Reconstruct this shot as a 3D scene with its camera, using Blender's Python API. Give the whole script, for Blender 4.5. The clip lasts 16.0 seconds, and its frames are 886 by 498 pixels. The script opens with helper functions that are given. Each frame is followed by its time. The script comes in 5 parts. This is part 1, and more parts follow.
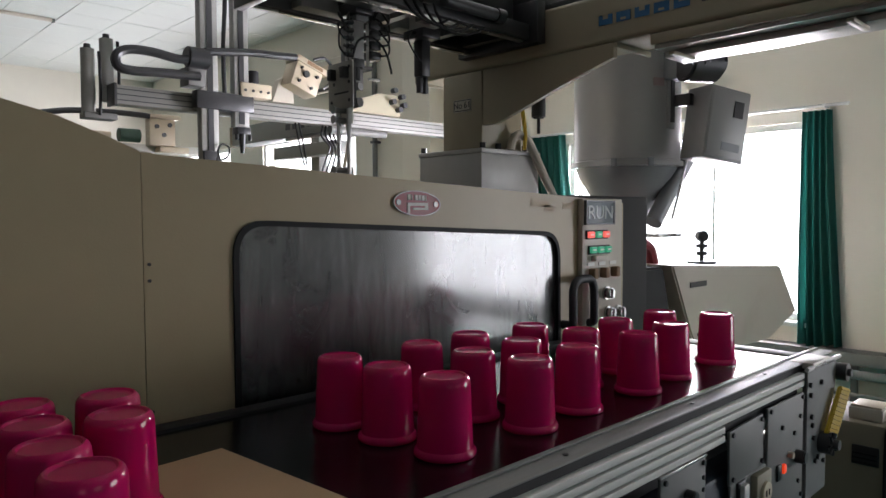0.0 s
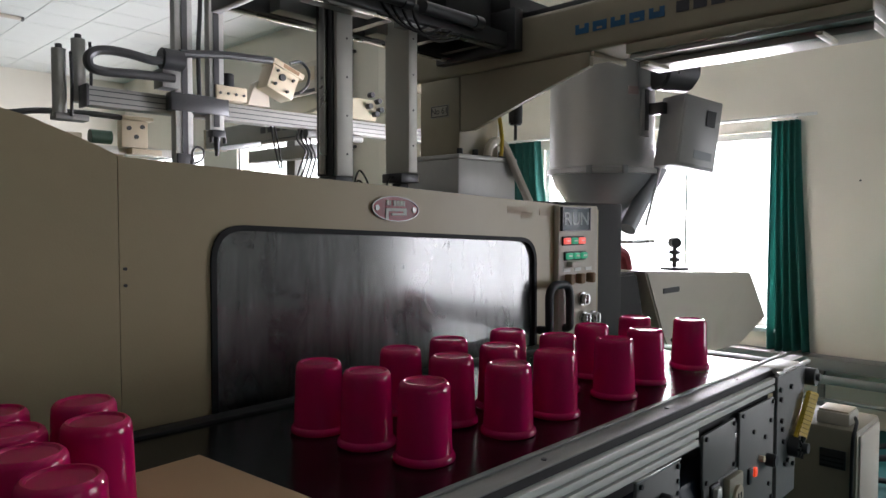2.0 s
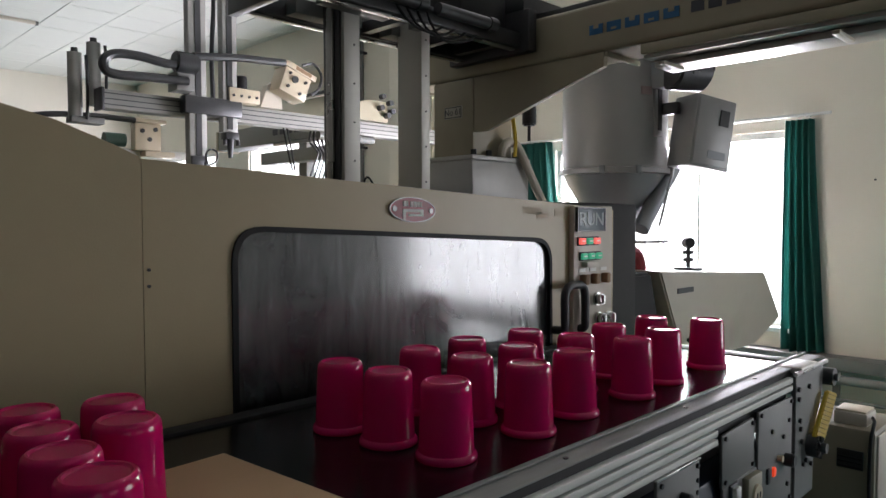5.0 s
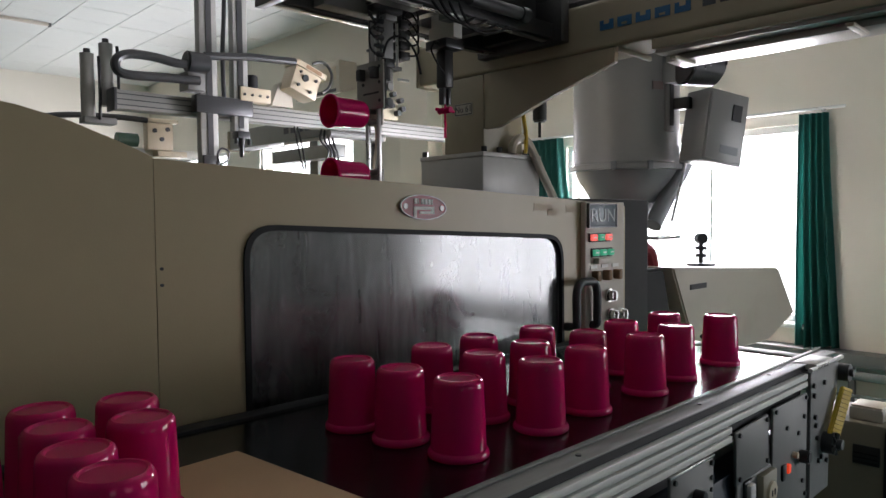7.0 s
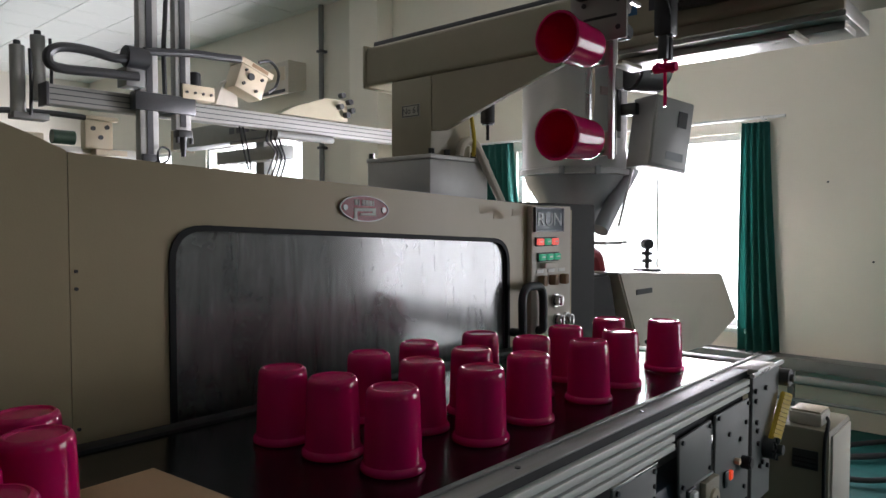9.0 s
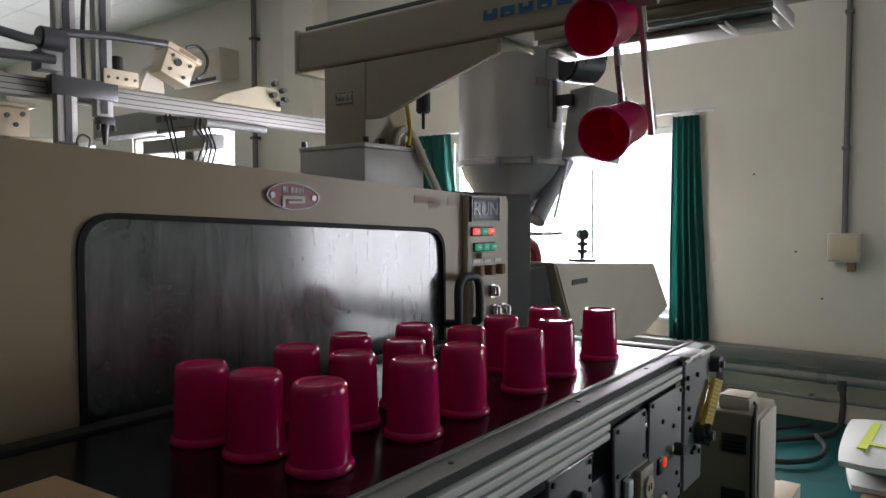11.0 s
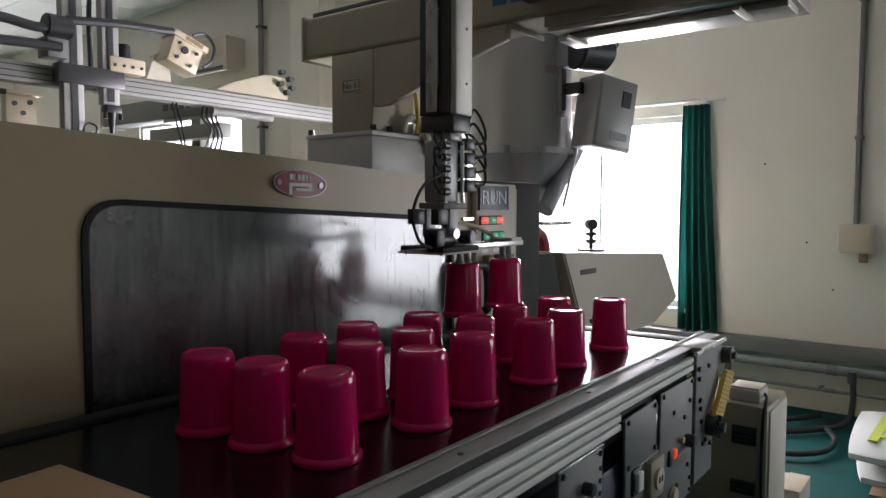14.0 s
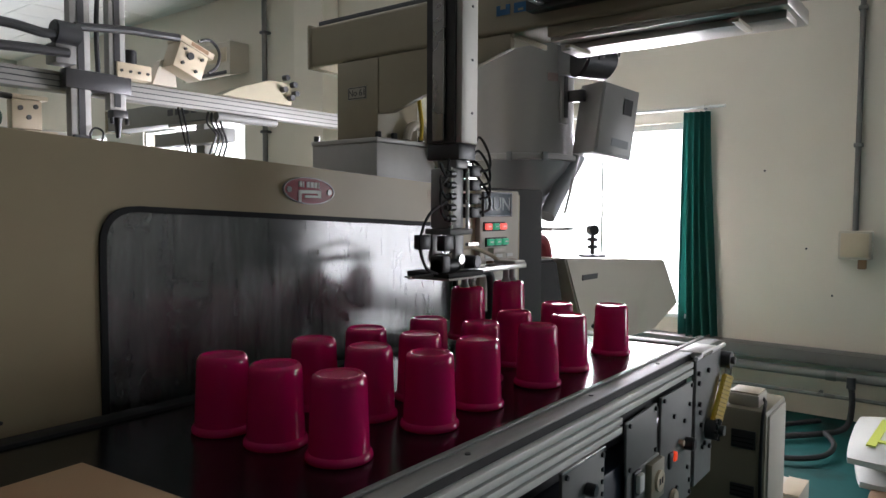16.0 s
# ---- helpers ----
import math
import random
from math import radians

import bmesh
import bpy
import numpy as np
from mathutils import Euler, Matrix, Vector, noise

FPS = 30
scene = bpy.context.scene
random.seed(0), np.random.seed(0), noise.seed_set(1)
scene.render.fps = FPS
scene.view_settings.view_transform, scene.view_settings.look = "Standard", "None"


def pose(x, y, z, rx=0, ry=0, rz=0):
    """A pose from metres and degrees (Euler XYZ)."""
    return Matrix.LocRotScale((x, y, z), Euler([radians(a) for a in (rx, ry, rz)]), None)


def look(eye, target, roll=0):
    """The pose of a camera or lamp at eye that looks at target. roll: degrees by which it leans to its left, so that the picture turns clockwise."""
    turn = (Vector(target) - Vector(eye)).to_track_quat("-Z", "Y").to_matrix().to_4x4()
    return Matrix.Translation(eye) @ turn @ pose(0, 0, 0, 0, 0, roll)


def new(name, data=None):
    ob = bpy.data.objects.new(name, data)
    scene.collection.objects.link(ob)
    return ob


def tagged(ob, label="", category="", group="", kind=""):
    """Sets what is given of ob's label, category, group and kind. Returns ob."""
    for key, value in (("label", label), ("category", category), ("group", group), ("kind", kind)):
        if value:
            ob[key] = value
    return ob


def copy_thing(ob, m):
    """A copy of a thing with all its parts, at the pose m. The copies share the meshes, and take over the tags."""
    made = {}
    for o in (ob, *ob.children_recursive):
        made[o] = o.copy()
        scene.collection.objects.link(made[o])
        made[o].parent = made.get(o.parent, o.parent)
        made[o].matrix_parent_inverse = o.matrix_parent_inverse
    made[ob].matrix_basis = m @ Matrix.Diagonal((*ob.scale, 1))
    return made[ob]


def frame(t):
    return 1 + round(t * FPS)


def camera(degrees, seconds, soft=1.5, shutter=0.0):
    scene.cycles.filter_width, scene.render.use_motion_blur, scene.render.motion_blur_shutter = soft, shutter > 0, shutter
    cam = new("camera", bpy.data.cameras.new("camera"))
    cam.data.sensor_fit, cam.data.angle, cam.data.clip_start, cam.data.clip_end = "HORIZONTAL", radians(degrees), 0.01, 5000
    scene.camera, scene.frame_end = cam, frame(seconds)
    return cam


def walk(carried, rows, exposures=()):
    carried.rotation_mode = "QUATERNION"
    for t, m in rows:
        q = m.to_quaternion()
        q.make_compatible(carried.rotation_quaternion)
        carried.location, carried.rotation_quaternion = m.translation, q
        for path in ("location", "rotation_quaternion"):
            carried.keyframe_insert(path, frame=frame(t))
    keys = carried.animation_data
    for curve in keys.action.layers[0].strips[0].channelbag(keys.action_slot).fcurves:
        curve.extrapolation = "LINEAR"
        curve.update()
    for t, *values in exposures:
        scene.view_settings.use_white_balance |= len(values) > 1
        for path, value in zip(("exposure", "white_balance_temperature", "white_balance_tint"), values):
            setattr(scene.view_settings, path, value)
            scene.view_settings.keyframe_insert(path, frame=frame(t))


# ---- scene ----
cam = camera(64.7, 16.0)
PATH = [
    (0, (0.127, -0.193, 1.352), (1.507, 1.251, 1.257), -0.3),
    (0.5, (0.122, -0.19, 1.354), (1.507, 1.25, 1.261), -0.0),
    (1, (0.118, -0.192, 1.355), (1.514, 1.238, 1.268), 0.0),
    (1.5, (0.116, -0.192, 1.354), (1.529, 1.221, 1.272), 0.1),
    (2, (0.115, -0.191, 1.355), (1.548, 1.203, 1.273), 0.1),
    (2.5, (0.113, -0.19, 1.355), (1.565, 1.183, 1.277), 0.2),
    (3, (0.109, -0.189, 1.356), (1.565, 1.179, 1.272), 0.4),
    (3.5, (0.103, -0.188, 1.356), (1.558, 1.181, 1.269), 0.4),
    (4, (0.101, -0.185, 1.355), (1.549, 1.193, 1.271), 0.1),
    (4.5, (0.098, -0.186, 1.355), (1.532, 1.206, 1.273), 0.2),
    (5, (0.094, -0.183, 1.354), (1.508, 1.23, 1.275), -0.1),
    (7.5, (0.096, -0.182, 1.354), (1.486, 1.253, 1.267), -0.5),
    (8, (0.103, -0.177, 1.35), (1.519, 1.232, 1.264), -0.3),
    (8.5, (0.123, -0.172, 1.349), (1.57, 1.206, 1.255), -0.1),
    (9, (0.156, -0.161, 1.348), (1.641, 1.177, 1.274), -0.0),
    (9.5, (0.203, -0.138, 1.348), (1.761, 1.113, 1.273), 0.5),
    (9.7, (0.195, -0.141, 1.344), (1.775, 1.082, 1.272), 0.4),
    (12, (0.212, -0.127, 1.335), (1.806, 1.076, 1.234), -0.1),
    (12.5, (0.214, -0.117, 1.334), (1.801, 1.095, 1.224), 0.1),
    (13, (0.218, -0.115, 1.328), (1.801, 1.102, 1.215), 0.4),
    (13.5, (0.218, -0.121, 1.332), (1.799, 1.098, 1.21), 0.2),
    (14, (0.219, -0.121, 1.33), (1.801, 1.096, 1.209), 0.1),
    (14.5, (0.213, -0.119, 1.327), (1.797, 1.095, 1.207), 0.4),
    (15, (0.218, -0.118, 1.328), (1.802, 1.096, 1.197), 0.3),
    (15.5, (0.202, -0.126, 1.333), (1.786, 1.088, 1.207), 0.3),
    (16, (0.18, -0.135, 1.337), (1.762, 1.084, 1.228), 0.3),
]
EXPOSURES = [(0, 0.36), (5, 0.36), (7.5, 0.30), (9, 0.26), (12, 0.13), (12.5, 0.11), (13.5, 0.20), (16, 0.32)]
walk(cam, [(t, look(eye, target, roll)) for t, eye, target, roll in PATH], EXPOSURES)


# ---- world, light, exposure ----
world = bpy.data.worlds.new("sky")
scene.world = world
world.use_nodes = True
wn = world.node_tree
sky = wn.nodes.new("ShaderNodeTexSky")
sky.sky_type, sky.sun_disc, sky.sun_elevation, sky.sun_rotation = "NISHITA", False, radians(48), radians(80)
wn.links.new(sky.outputs["Color"], wn.nodes["Background"].inputs["Color"])
wn.nodes["Background"].inputs["Strength"].default_value = 0.12

WALL_X = 5.3          # inner face of the window wall
CEIL = 3.85
ROOM = (-3.2, 5.3, -4.6, 13.0)


def area_light(name, m, w, h, power, colour=(1, 1, 1)):
    d = bpy.data.lights.new(name, "AREA")
    d.shape, d.size, d.size_y, d.energy, d.color = "RECTANGLE", w, h, power, colour
    ob = new(name, d)
    ob.matrix_world = m
    return ob


# daylight in the window openings of the window wall (facing -x) and of the wall behind the camera (facing +y)
WINDOWS = [(1.585, 3.58, 0.60, 1.99), (6.75, 9.0, 0.95, 2.42), (-3.2, -0.8, 0.5, 2.1), (10.0, 12.2, 0.95, 2.42)]
DAYLIGHT = [90, 27, 9.0, 27]    # watts for each square metre of opening
for (y0, y1, z0, z1), watts in zip(WINDOWS, DAYLIGHT):
    area_light("window_daylight", look((WALL_X + 0.10, (y0 + y1) / 2, (z0 + z1) / 2), (0, (y0 + y1) / 2, (z0 + z1) / 2 - 0.4)), y1 - y0, z1 - z0, watts * (y1 - y0) * (z1 - z0), (1.0, 0.972, 1.085))
BACK_WINDOWS = [(-2.4, -0.6), (1.2, 3.4)]
for x0, x1 in BACK_WINDOWS:
    area_light("window_daylight", look(((x0 + x1) / 2, -4.7, 1.7), ((x0 + x1) / 2, 0, 1.5)), x1 - x0, 1.3, 0.22 * (x1 - x0) * 1.3, (1.0, 0.88, 0.74))


# ---- materials ----
def material(name, colour, rough=0.5, metal=0.0, vary=0.12, scale=6.0, bump=0.0, bump_scale=60.0, stain=0.0, stain_colour=(0.12, 0.1, 0.08), stain_scale=3.0, rough_vary=0.1, spec=0.5, coat=0.0, stretch=(1, 1, 1)):
    m = bpy.data.materials.new(name)
    m.use_nodes = True
    t = m.node_tree
    b = t.nodes["Principled BSDF"]
    b.inputs["Metallic"].default_value = metal
    b.inputs["Specular IOR Level"].default_value = spec
    b.inputs["Coat Weight"].default_value = coat
    co = t.nodes.new("ShaderNodeTexCoord")
    mp = t.nodes.new("ShaderNodeMapping")
    mp.inputs["Scale"].default_value = stretch
    t.links.new(co.outputs["Object"], mp.inputs["Vector"])

    def noise_tex(sc, detail=4.0):
        n = t.nodes.new("ShaderNodeTexNoise")
        n.inputs["Scale"].default_value, n.inputs["Detail"].default_value = sc, detail
        t.links.new(mp.outputs["Vector"], n.inputs["Vector"])
        return n

    n1, n2 = noise_tex(scale), noise_tex(scale * 9)
    ramp = t.nodes.new("ShaderNodeMix")
    ramp.data_type = "RGBA"
    dark = tuple(c * (1 - vary) for c in colour)
    light = tuple(min(1, c * (1 + vary)) for c in colour)
    ramp.inputs["A"].default_value, ramp.inputs["B"].default_value = (*dark, 1), (*light, 1)
    add = t.nodes.new("ShaderNodeMath")
    add.operation = "MULTIPLY_ADD"
    add.inputs[1].default_value = 0.5
    half = t.nodes.new("ShaderNodeMath")
    half.operation = "MULTIPLY"
    half.inputs[1].default_value = 0.5
    t.links.new(n2.outputs["Fac"], half.inputs[0])
    t.links.new(n1.outputs["Fac"], add.inputs[0])
    t.links.new(half.outputs[0], add.inputs[2])
    t.links.new(add.outputs[0], ramp.inputs["Factor"])
    col = ramp.outputs["Result"]
    if stain:
        n3 = noise_tex(stain_scale, 6.0)
        r = t.nodes.new("ShaderNodeMapRange")
        r.inputs["From Min"].default_value, r.inputs["From Max"].default_value = 0.55, 0.75
        r.inputs["To Max"].default_value = stain
        t.links.new(n3.outputs["Fac"], r.inputs["Value"])
        mx = t.nodes.new("ShaderNodeMix")
        mx.data_type = "RGBA"
        mx.inputs["B"].default_value = (*stain_colour, 1)
        t.links.new(r.outputs["Result"], mx.inputs["Factor"])
        t.links.new(col, mx.inputs["A"])
        col = mx.outputs["Result"]
    t.links.new(col, b.inputs["Base Color"])
    rr = t.nodes.new("ShaderNodeMapRange")
    rr.inputs["To Min"].default_value, rr.inputs["To Max"].default_value = max(0.02, rough - rough_vary), min(1, rough + rough_vary)
    t.links.new(n1.outputs["Fac"], rr.inputs["Value"])
    t.links.new(rr.outputs["Result"], b.inputs["Roughness"])
    if bump:
        n4 = noise_tex(bump_scale, 3.0)
        bp = t.nodes.new("ShaderNodeBump")
        bp.inputs["Strength"].default_value, bp.inputs["Distance"].default_value = bump, 0.002
        t.links.new(n4.outputs["Fac"], bp.inputs["Height"])
        t.links.new(bp.outputs["Normal"], b.inputs["Normal"])
    return m


def glow(name, colour, strength):
    m = bpy.data.materials.new(name)
    m.use_nodes = True
    b = m.node_tree.nodes["Principled BSDF"]
    b.inputs["Base Color"].default_value = (*colour, 1)
    b.inputs["Emission Color"].default_value = (*colour, 1)
    b.inputs["Emission Strength"].default_value = strength
    return m


BEIGE = material("machine_beige_paint", (0.42, 0.345, 0.215), 0.42, vary=0.05, scale=2.5, bump=0.12, bump_scale=220, stain=0.25, stain_colour=(0.30, 0.24, 0.16), stain_scale=2.2)
BEIGE_LIGHT = material("panel_cream_paint", (0.55, 0.50, 0.42), 0.4, vary=0.05, scale=4, bump=0.08, bump_scale=250, stain=0.3, stain_colour=(0.35, 0.30, 0.22))
ROBOT_GREY = material("robot_beige_grey_paint", (0.35, 0.31, 0.22), 0.45, vary=0.06, scale=3, bump=0.1, bump_scale=200, stain=0.3, stain_colour=(0.20, 0.17, 0.13))
CREAM = material("cream_plastic", (0.58, 0.49, 0.355), 0.45, vary=0.06, stain=0.25, stain_colour=(0.4, 0.32, 0.2))
ALU = material("anodised_aluminium", (0.56, 0.545, 0.50), 0.5, 0.3, vary=0.06, scale=5, stretch=(1, 1, 6), bump=0.05)
STEEL = material("brushed_steel", (0.48, 0.48, 0.47), 0.28, 0.95, vary=0.12, scale=5, bump=0.08, bump_scale=120, stain=0.3, stain_colour=(0.25, 0.22, 0.19))
GREY_PLATE = material("grey_painted_plate", (0.165, 0.163, 0.155), 0.55, 0.1, vary=0.08, scale=5, stain=0.35, stain_colour=(0.14, 0.13, 0.12))
DARK_STEEL = material("dark_oily_steel", (0.075, 0.075, 0.078), 0.38, 0.6, vary=0.25, scale=8)
# near-black matt finish of platen, end body, guide channel, wrist and hoses
DARK_MATT = material("near_black_matt", (0.035, 0.034, 0.034), 0.7, vary=0.25, scale=7, spec=0.3)
BLACK = material("black_plastic", (0.02, 0.02, 0.022), 0.38, vary=0.2)
RUBBER = material("black_rubber", (0.010, 0.010, 0.011), 0.6, vary=0.2, scale=12, spec=0.3)
BELT = material("black_conveyor_belt", (0.005, 0.0045, 0.0045), 0.19, vary=0.3, scale=5, bump=0.06, bump_scale=300, rough_vary=0.08, spec=0.3, stain=0.3, stain_colour=(0.010, 0.009, 0.008))
WALL = material("cream_wall_paint", (0.74, 0.695, 0.60), 0.7, vary=0.04, scale=0.8, bump=0.2, bump_scale=40, stain=0.25, stain_colour=(0.52, 0.48, 0.40), stain_scale=0.9)
# for the walls out of view: coloured dark to hold down bounced fill light
WALL_UNSEEN_DARK = material("unseen_wall_dark_grey", (0.13, 0.12, 0.105), 0.7, vary=0.08, scale=0.8, bump=0.2, bump_scale=40, stain=0.3)
CEILING = material("ceiling_tile_white", (0.66, 0.67, 0.63), 0.85, vary=0.05, scale=1.2, bump=0.15, bump_scale=90, stain=0.2, stain_colour=(0.6, 0.56, 0.46), stain_scale=0.7)
FLOOR = material("teal_floor_paint", (0.005, 0.075, 0.07), 0.7, vary=0.15, scale=2, stain=0.75, stain_colour=(0.012, 0.022, 0.020), stain_scale=2.5, spec=0.2)
CURTAIN = material("green_curtain_cloth", (0.035, 0.165, 0.14), 0.85, vary=0.15, scale=3, bump=0.3, bump_scale=400)
CARD = material("brown_cardboard", (0.42, 0.27, 0.15), 0.8, vary=0.08, scale=4, bump=0.1, bump_scale=150, stretch=(1, 8, 1))
TAG = material("greyed_tag_plastic", (0.42, 0.40, 0.34), 0.5, vary=0.06, stain=0.2)
WHITE = material("white_print", (0.75, 0.74, 0.70), 0.5, vary=0.04)
WHITE_BAG = material("white_woven_bag", (0.60, 0.61, 0.58), 0.6, vary=0.06, scale=4, bump=0.5, bump_scale=160)
BAG_MARK = material("yellow_green_print", (0.55, 0.62, 0.10), 0.6)
BADGE = material("badge_red_enamel", (0.24, 0.02, 0.032), 0.35, vary=0.1)
WRIST_PLATE = material("dull_aluminium_plate", (0.33, 0.32, 0.29), 0.5, 0.3, vary=0.1, scale=6, stain=0.3, stain_colour=(0.18, 0.17, 0.15))
BADGE_RIM = material("badge_silver", (0.30, 0.27, 0.27), 0.35, 0.8)
YELLOW = material("yellow_plastic", (0.62, 0.42, 0.03), 0.4, vary=0.1)
BLUE = material("blue_print", (0.02, 0.12, 0.27), 0.5, vary=0.05)
DARK_PRINT = material("dark_print", (0.05, 0.05, 0.06), 0.5)
SLATE = material("slate_display", (0.10, 0.13, 0.15), 0.3)
LETTER_GREY = material("pale_display_letters", (0.42, 0.46, 0.46), 0.4)
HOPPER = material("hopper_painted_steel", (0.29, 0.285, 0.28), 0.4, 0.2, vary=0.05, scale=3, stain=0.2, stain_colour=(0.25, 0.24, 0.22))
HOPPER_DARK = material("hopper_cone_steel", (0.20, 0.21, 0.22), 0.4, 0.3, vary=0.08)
FRAME_WHITE = material("window_frame_paint", (0.70, 0.70, 0.68), 0.4)
WOOD = material("brown_wood", (0.25, 0.15, 0.08), 0.6, vary=0.2, scale=6, stretch=(1, 8, 1))
LAMP_RED = glow("red_lamp", (0.9, 0.14, 0.12), 0.75)
LAMP_GREEN = glow("green_lamp", (0.06, 0.42, 0.24), 0.38)
LAMP_ORANGE = glow("orange_switch_lamp", (0.9, 0.06, 0.015), 0.45)
RAIL = material("dull_aluminium_profile", (0.32, 0.315, 0.295), 0.55, 0.1, vary=0.1, scale=4, stretch=(0.4, 4, 4), stain=0.3, stain_colour=(0.2, 0.19, 0.17))
CHANNEL = material("bright_rolled_steel", (0.46, 0.445, 0.42), 0.34, 0.85, vary=0.1, scale=3, stain=0.4, stain_colour=(0.35, 0.32, 0.29), stain_scale=4, stretch=(1, 0.3, 1))
BASE_PAINT = material("pale_grey_block_paint", (0.52, 0.51, 0.49), 0.4, 0.1, vary=0.08, scale=4, bump=0.1, stain=0.3, stain_colour=(0.3, 0.28, 0.25))
LIP_STEEL = material("bright_wiped_steel", (0.68, 0.67, 0.65), 0.35, 0.2, vary=0.08)
NEIGHBOUR_GREY = material("grey_green_beam_paint", (0.22, 0.225, 0.21), 0.5, vary=0.1, scale=3, stain=0.3)
HANDLE = material("slate_grey_plastic", (0.03, 0.033, 0.037), 0.5, vary=0.15, scale=10)
STICKER = material("worn_sticker_paper", (0.44, 0.35, 0.24), 0.6, vary=0.12, scale=14, stain=0.6, stain_colour=(0.42, 0.34, 0.22), stain_scale=20)
FADED = material("faded_red_print", (0.27, 0.2, 0.195), 0.5, vary=0.15, scale=30)


def plastic_pink():
    m = material("glossy_pink_plastic", (0.62, 0.006, 0.135), 0.10, vary=0.06, scale=5, rough_vary=0.06)
    b = m.node_tree.nodes["Principled BSDF"]
    t = m.node_tree
    tr = t.nodes.new("ShaderNodeBsdfTranslucent")
    tr.inputs["Color"].default_value = (0.78, 0.012, 0.12, 1)
    mx = t.nodes.new("ShaderNodeMixShader")
    mx.inputs["Fac"].default_value = 0.27
    t.links.new(b.outputs[0], mx.inputs[1])
    t.links.new(tr.outputs[0], mx.inputs[2])
    t.links.new(mx.outputs[0], t.nodes["Material Output"].inputs["Surface"])
    return m


PINK = plastic_pink()


def smoked_pane():
    """Smoked acrylic with wiped smears: a tinted clear sheet, a film of dust, and a gloss broken by the smears."""
    m = bpy.data.materials.new("smoked_acrylic")
    m.use_nodes = True
    t = m.node_tree
    t.nodes.remove(t.nodes["Principled BSDF"])
    co = t.nodes.new("ShaderNodeTexCoord")

    def smear(stretch, scale, detail, distortion, low, high):
        mp = t.nodes.new("ShaderNodeMapping")
        mp.inputs["Scale"].default_value = stretch
        t.links.new(co.outputs["Object"], mp.inputs["Vector"])
        n = t.nodes.new("ShaderNodeTexNoise")
        n.inputs["Scale"].default_value, n.inputs["Detail"].default_value, n.inputs["Distortion"].default_value = scale, detail, distortion
        t.links.new(mp.outputs["Vector"], n.inputs["Vector"])
        r = t.nodes.new("ShaderNodeMapRange")
        r.inputs["From Min"].default_value, r.inputs["From Max"].default_value = low, high
        t.links.new(n.outputs["Fac"], r.inputs["Value"])
        return r.outputs["Result"]

    wiped = smear((13, 1, 1.5), 2.4, 7, 0.5, 0.36, 0.66)
    cloudy = smear((2.2, 1, 1.6), 3.6, 6, 0.8, 0.36, 0.68)
    specks = smear((3, 1, 3), 30.0, 4, 0.3, 0.60, 0.72)

    def blend(kind, a, b, amount=None):
        x = t.nodes.new("ShaderNodeMath")
        x.operation = kind
        for k, v in enumerate((a, b, amount)):
            if v is None:
                continue
            if isinstance(v, float):
                x.inputs[k].default_value = v
            else:
                t.links.new(v, x.inputs[k])
        return x.outputs[0]

    film = blend("MULTIPLY", wiped, cloudy)
    haze = blend("MULTIPLY_ADD", film, 0.35, blend("MULTIPLY_ADD", specks, 0.12, 0.24))
    dust_amount = blend("MULTIPLY_ADD", film, 0.26, blend("MULTIPLY_ADD", specks, 0.05, 0.03))
    clear = t.nodes.new("ShaderNodeBsdfTransparent")
    clear.inputs["Color"].default_value = (0.88, 0.89, 0.90, 1)
    dust = t.nodes.new("ShaderNodeBsdfDiffuse")
    dust.inputs["Color"].default_value = (0.22, 0.22, 0.215, 1)
    sheet = t.nodes.new("ShaderNodeMixShader")
    t.links.new(dust_amount, sheet.inputs["Fac"])
    t.links.new(clear.outputs[0], sheet.inputs[1])
    t.links.new(dust.outputs[0], sheet.inputs[2])
    sharp = t.nodes.new("ShaderNodeBsdfGlossy")
    sharp.inputs["Roughness"].default_value = 0.13
    broad = t.nodes.new("ShaderNodeBsdfGlossy")
    broad.inputs["Roughness"].default_value = 0.40
    gloss = t.nodes.new("ShaderNodeMixShader")
    t.links.new(haze, gloss.inputs["Fac"])
    t.links.new(sharp.outputs[0], gloss.inputs[1])
    t.links.new(broad.outputs[0], gloss.inputs[2])
    edge = t.nodes.new("ShaderNodeFresnel")
    edge.inputs["IOR"].default_value = 2.45
    top = t.nodes.new("ShaderNodeMixShader")
    t.links.new(edge.outputs[0], top.inputs["Fac"])
    t.links.new(sheet.outputs[0], top.inputs[1])
    t.links.new(gloss.outputs[0], top.inputs[2])
    t.links.new(top.outputs[0], t.nodes["Material Output"].inputs["Surface"])
    return m


PANE = smoked_pane()


def sky_glow():
    m = bpy.data.materials.new("bright_overcast_sky")
    m.use_nodes = True
    t = m.node_tree
    t.nodes.remove(t.nodes["Principled BSDF"])
    e = t.nodes.new("ShaderNodeEmission")
    e.inputs["Color"].default_value, e.inputs["Strength"].default_value = (0.93, 0.97, 1.0, 1), 3.2
    t.links.new(e.outputs[0], t.nodes["Material Output"].inputs["Surface"])
    return m


SKY_GLOW = sky_glow()


# ---- mesh helpers ----
def bm_box(x0, x1, y0, y1, z0, z1, bevel=0.0, seg=2, m=None):
    bm = bmesh.new()
    bmesh.ops.create_cube(bm, size=1)
    for v in bm.verts:
        v.co = Vector((x0 if v.co.x < 0 else x1, y0 if v.co.y < 0 else y1, z0 if v.co.z < 0 else z1))
    if bevel:
        bmesh.ops.bevel(bm, geom=bm.edges[:], offset=bevel, segments=seg, affect="EDGES", profile=0.5)
    if m is not None:
        bm.transform(m)
    return bm


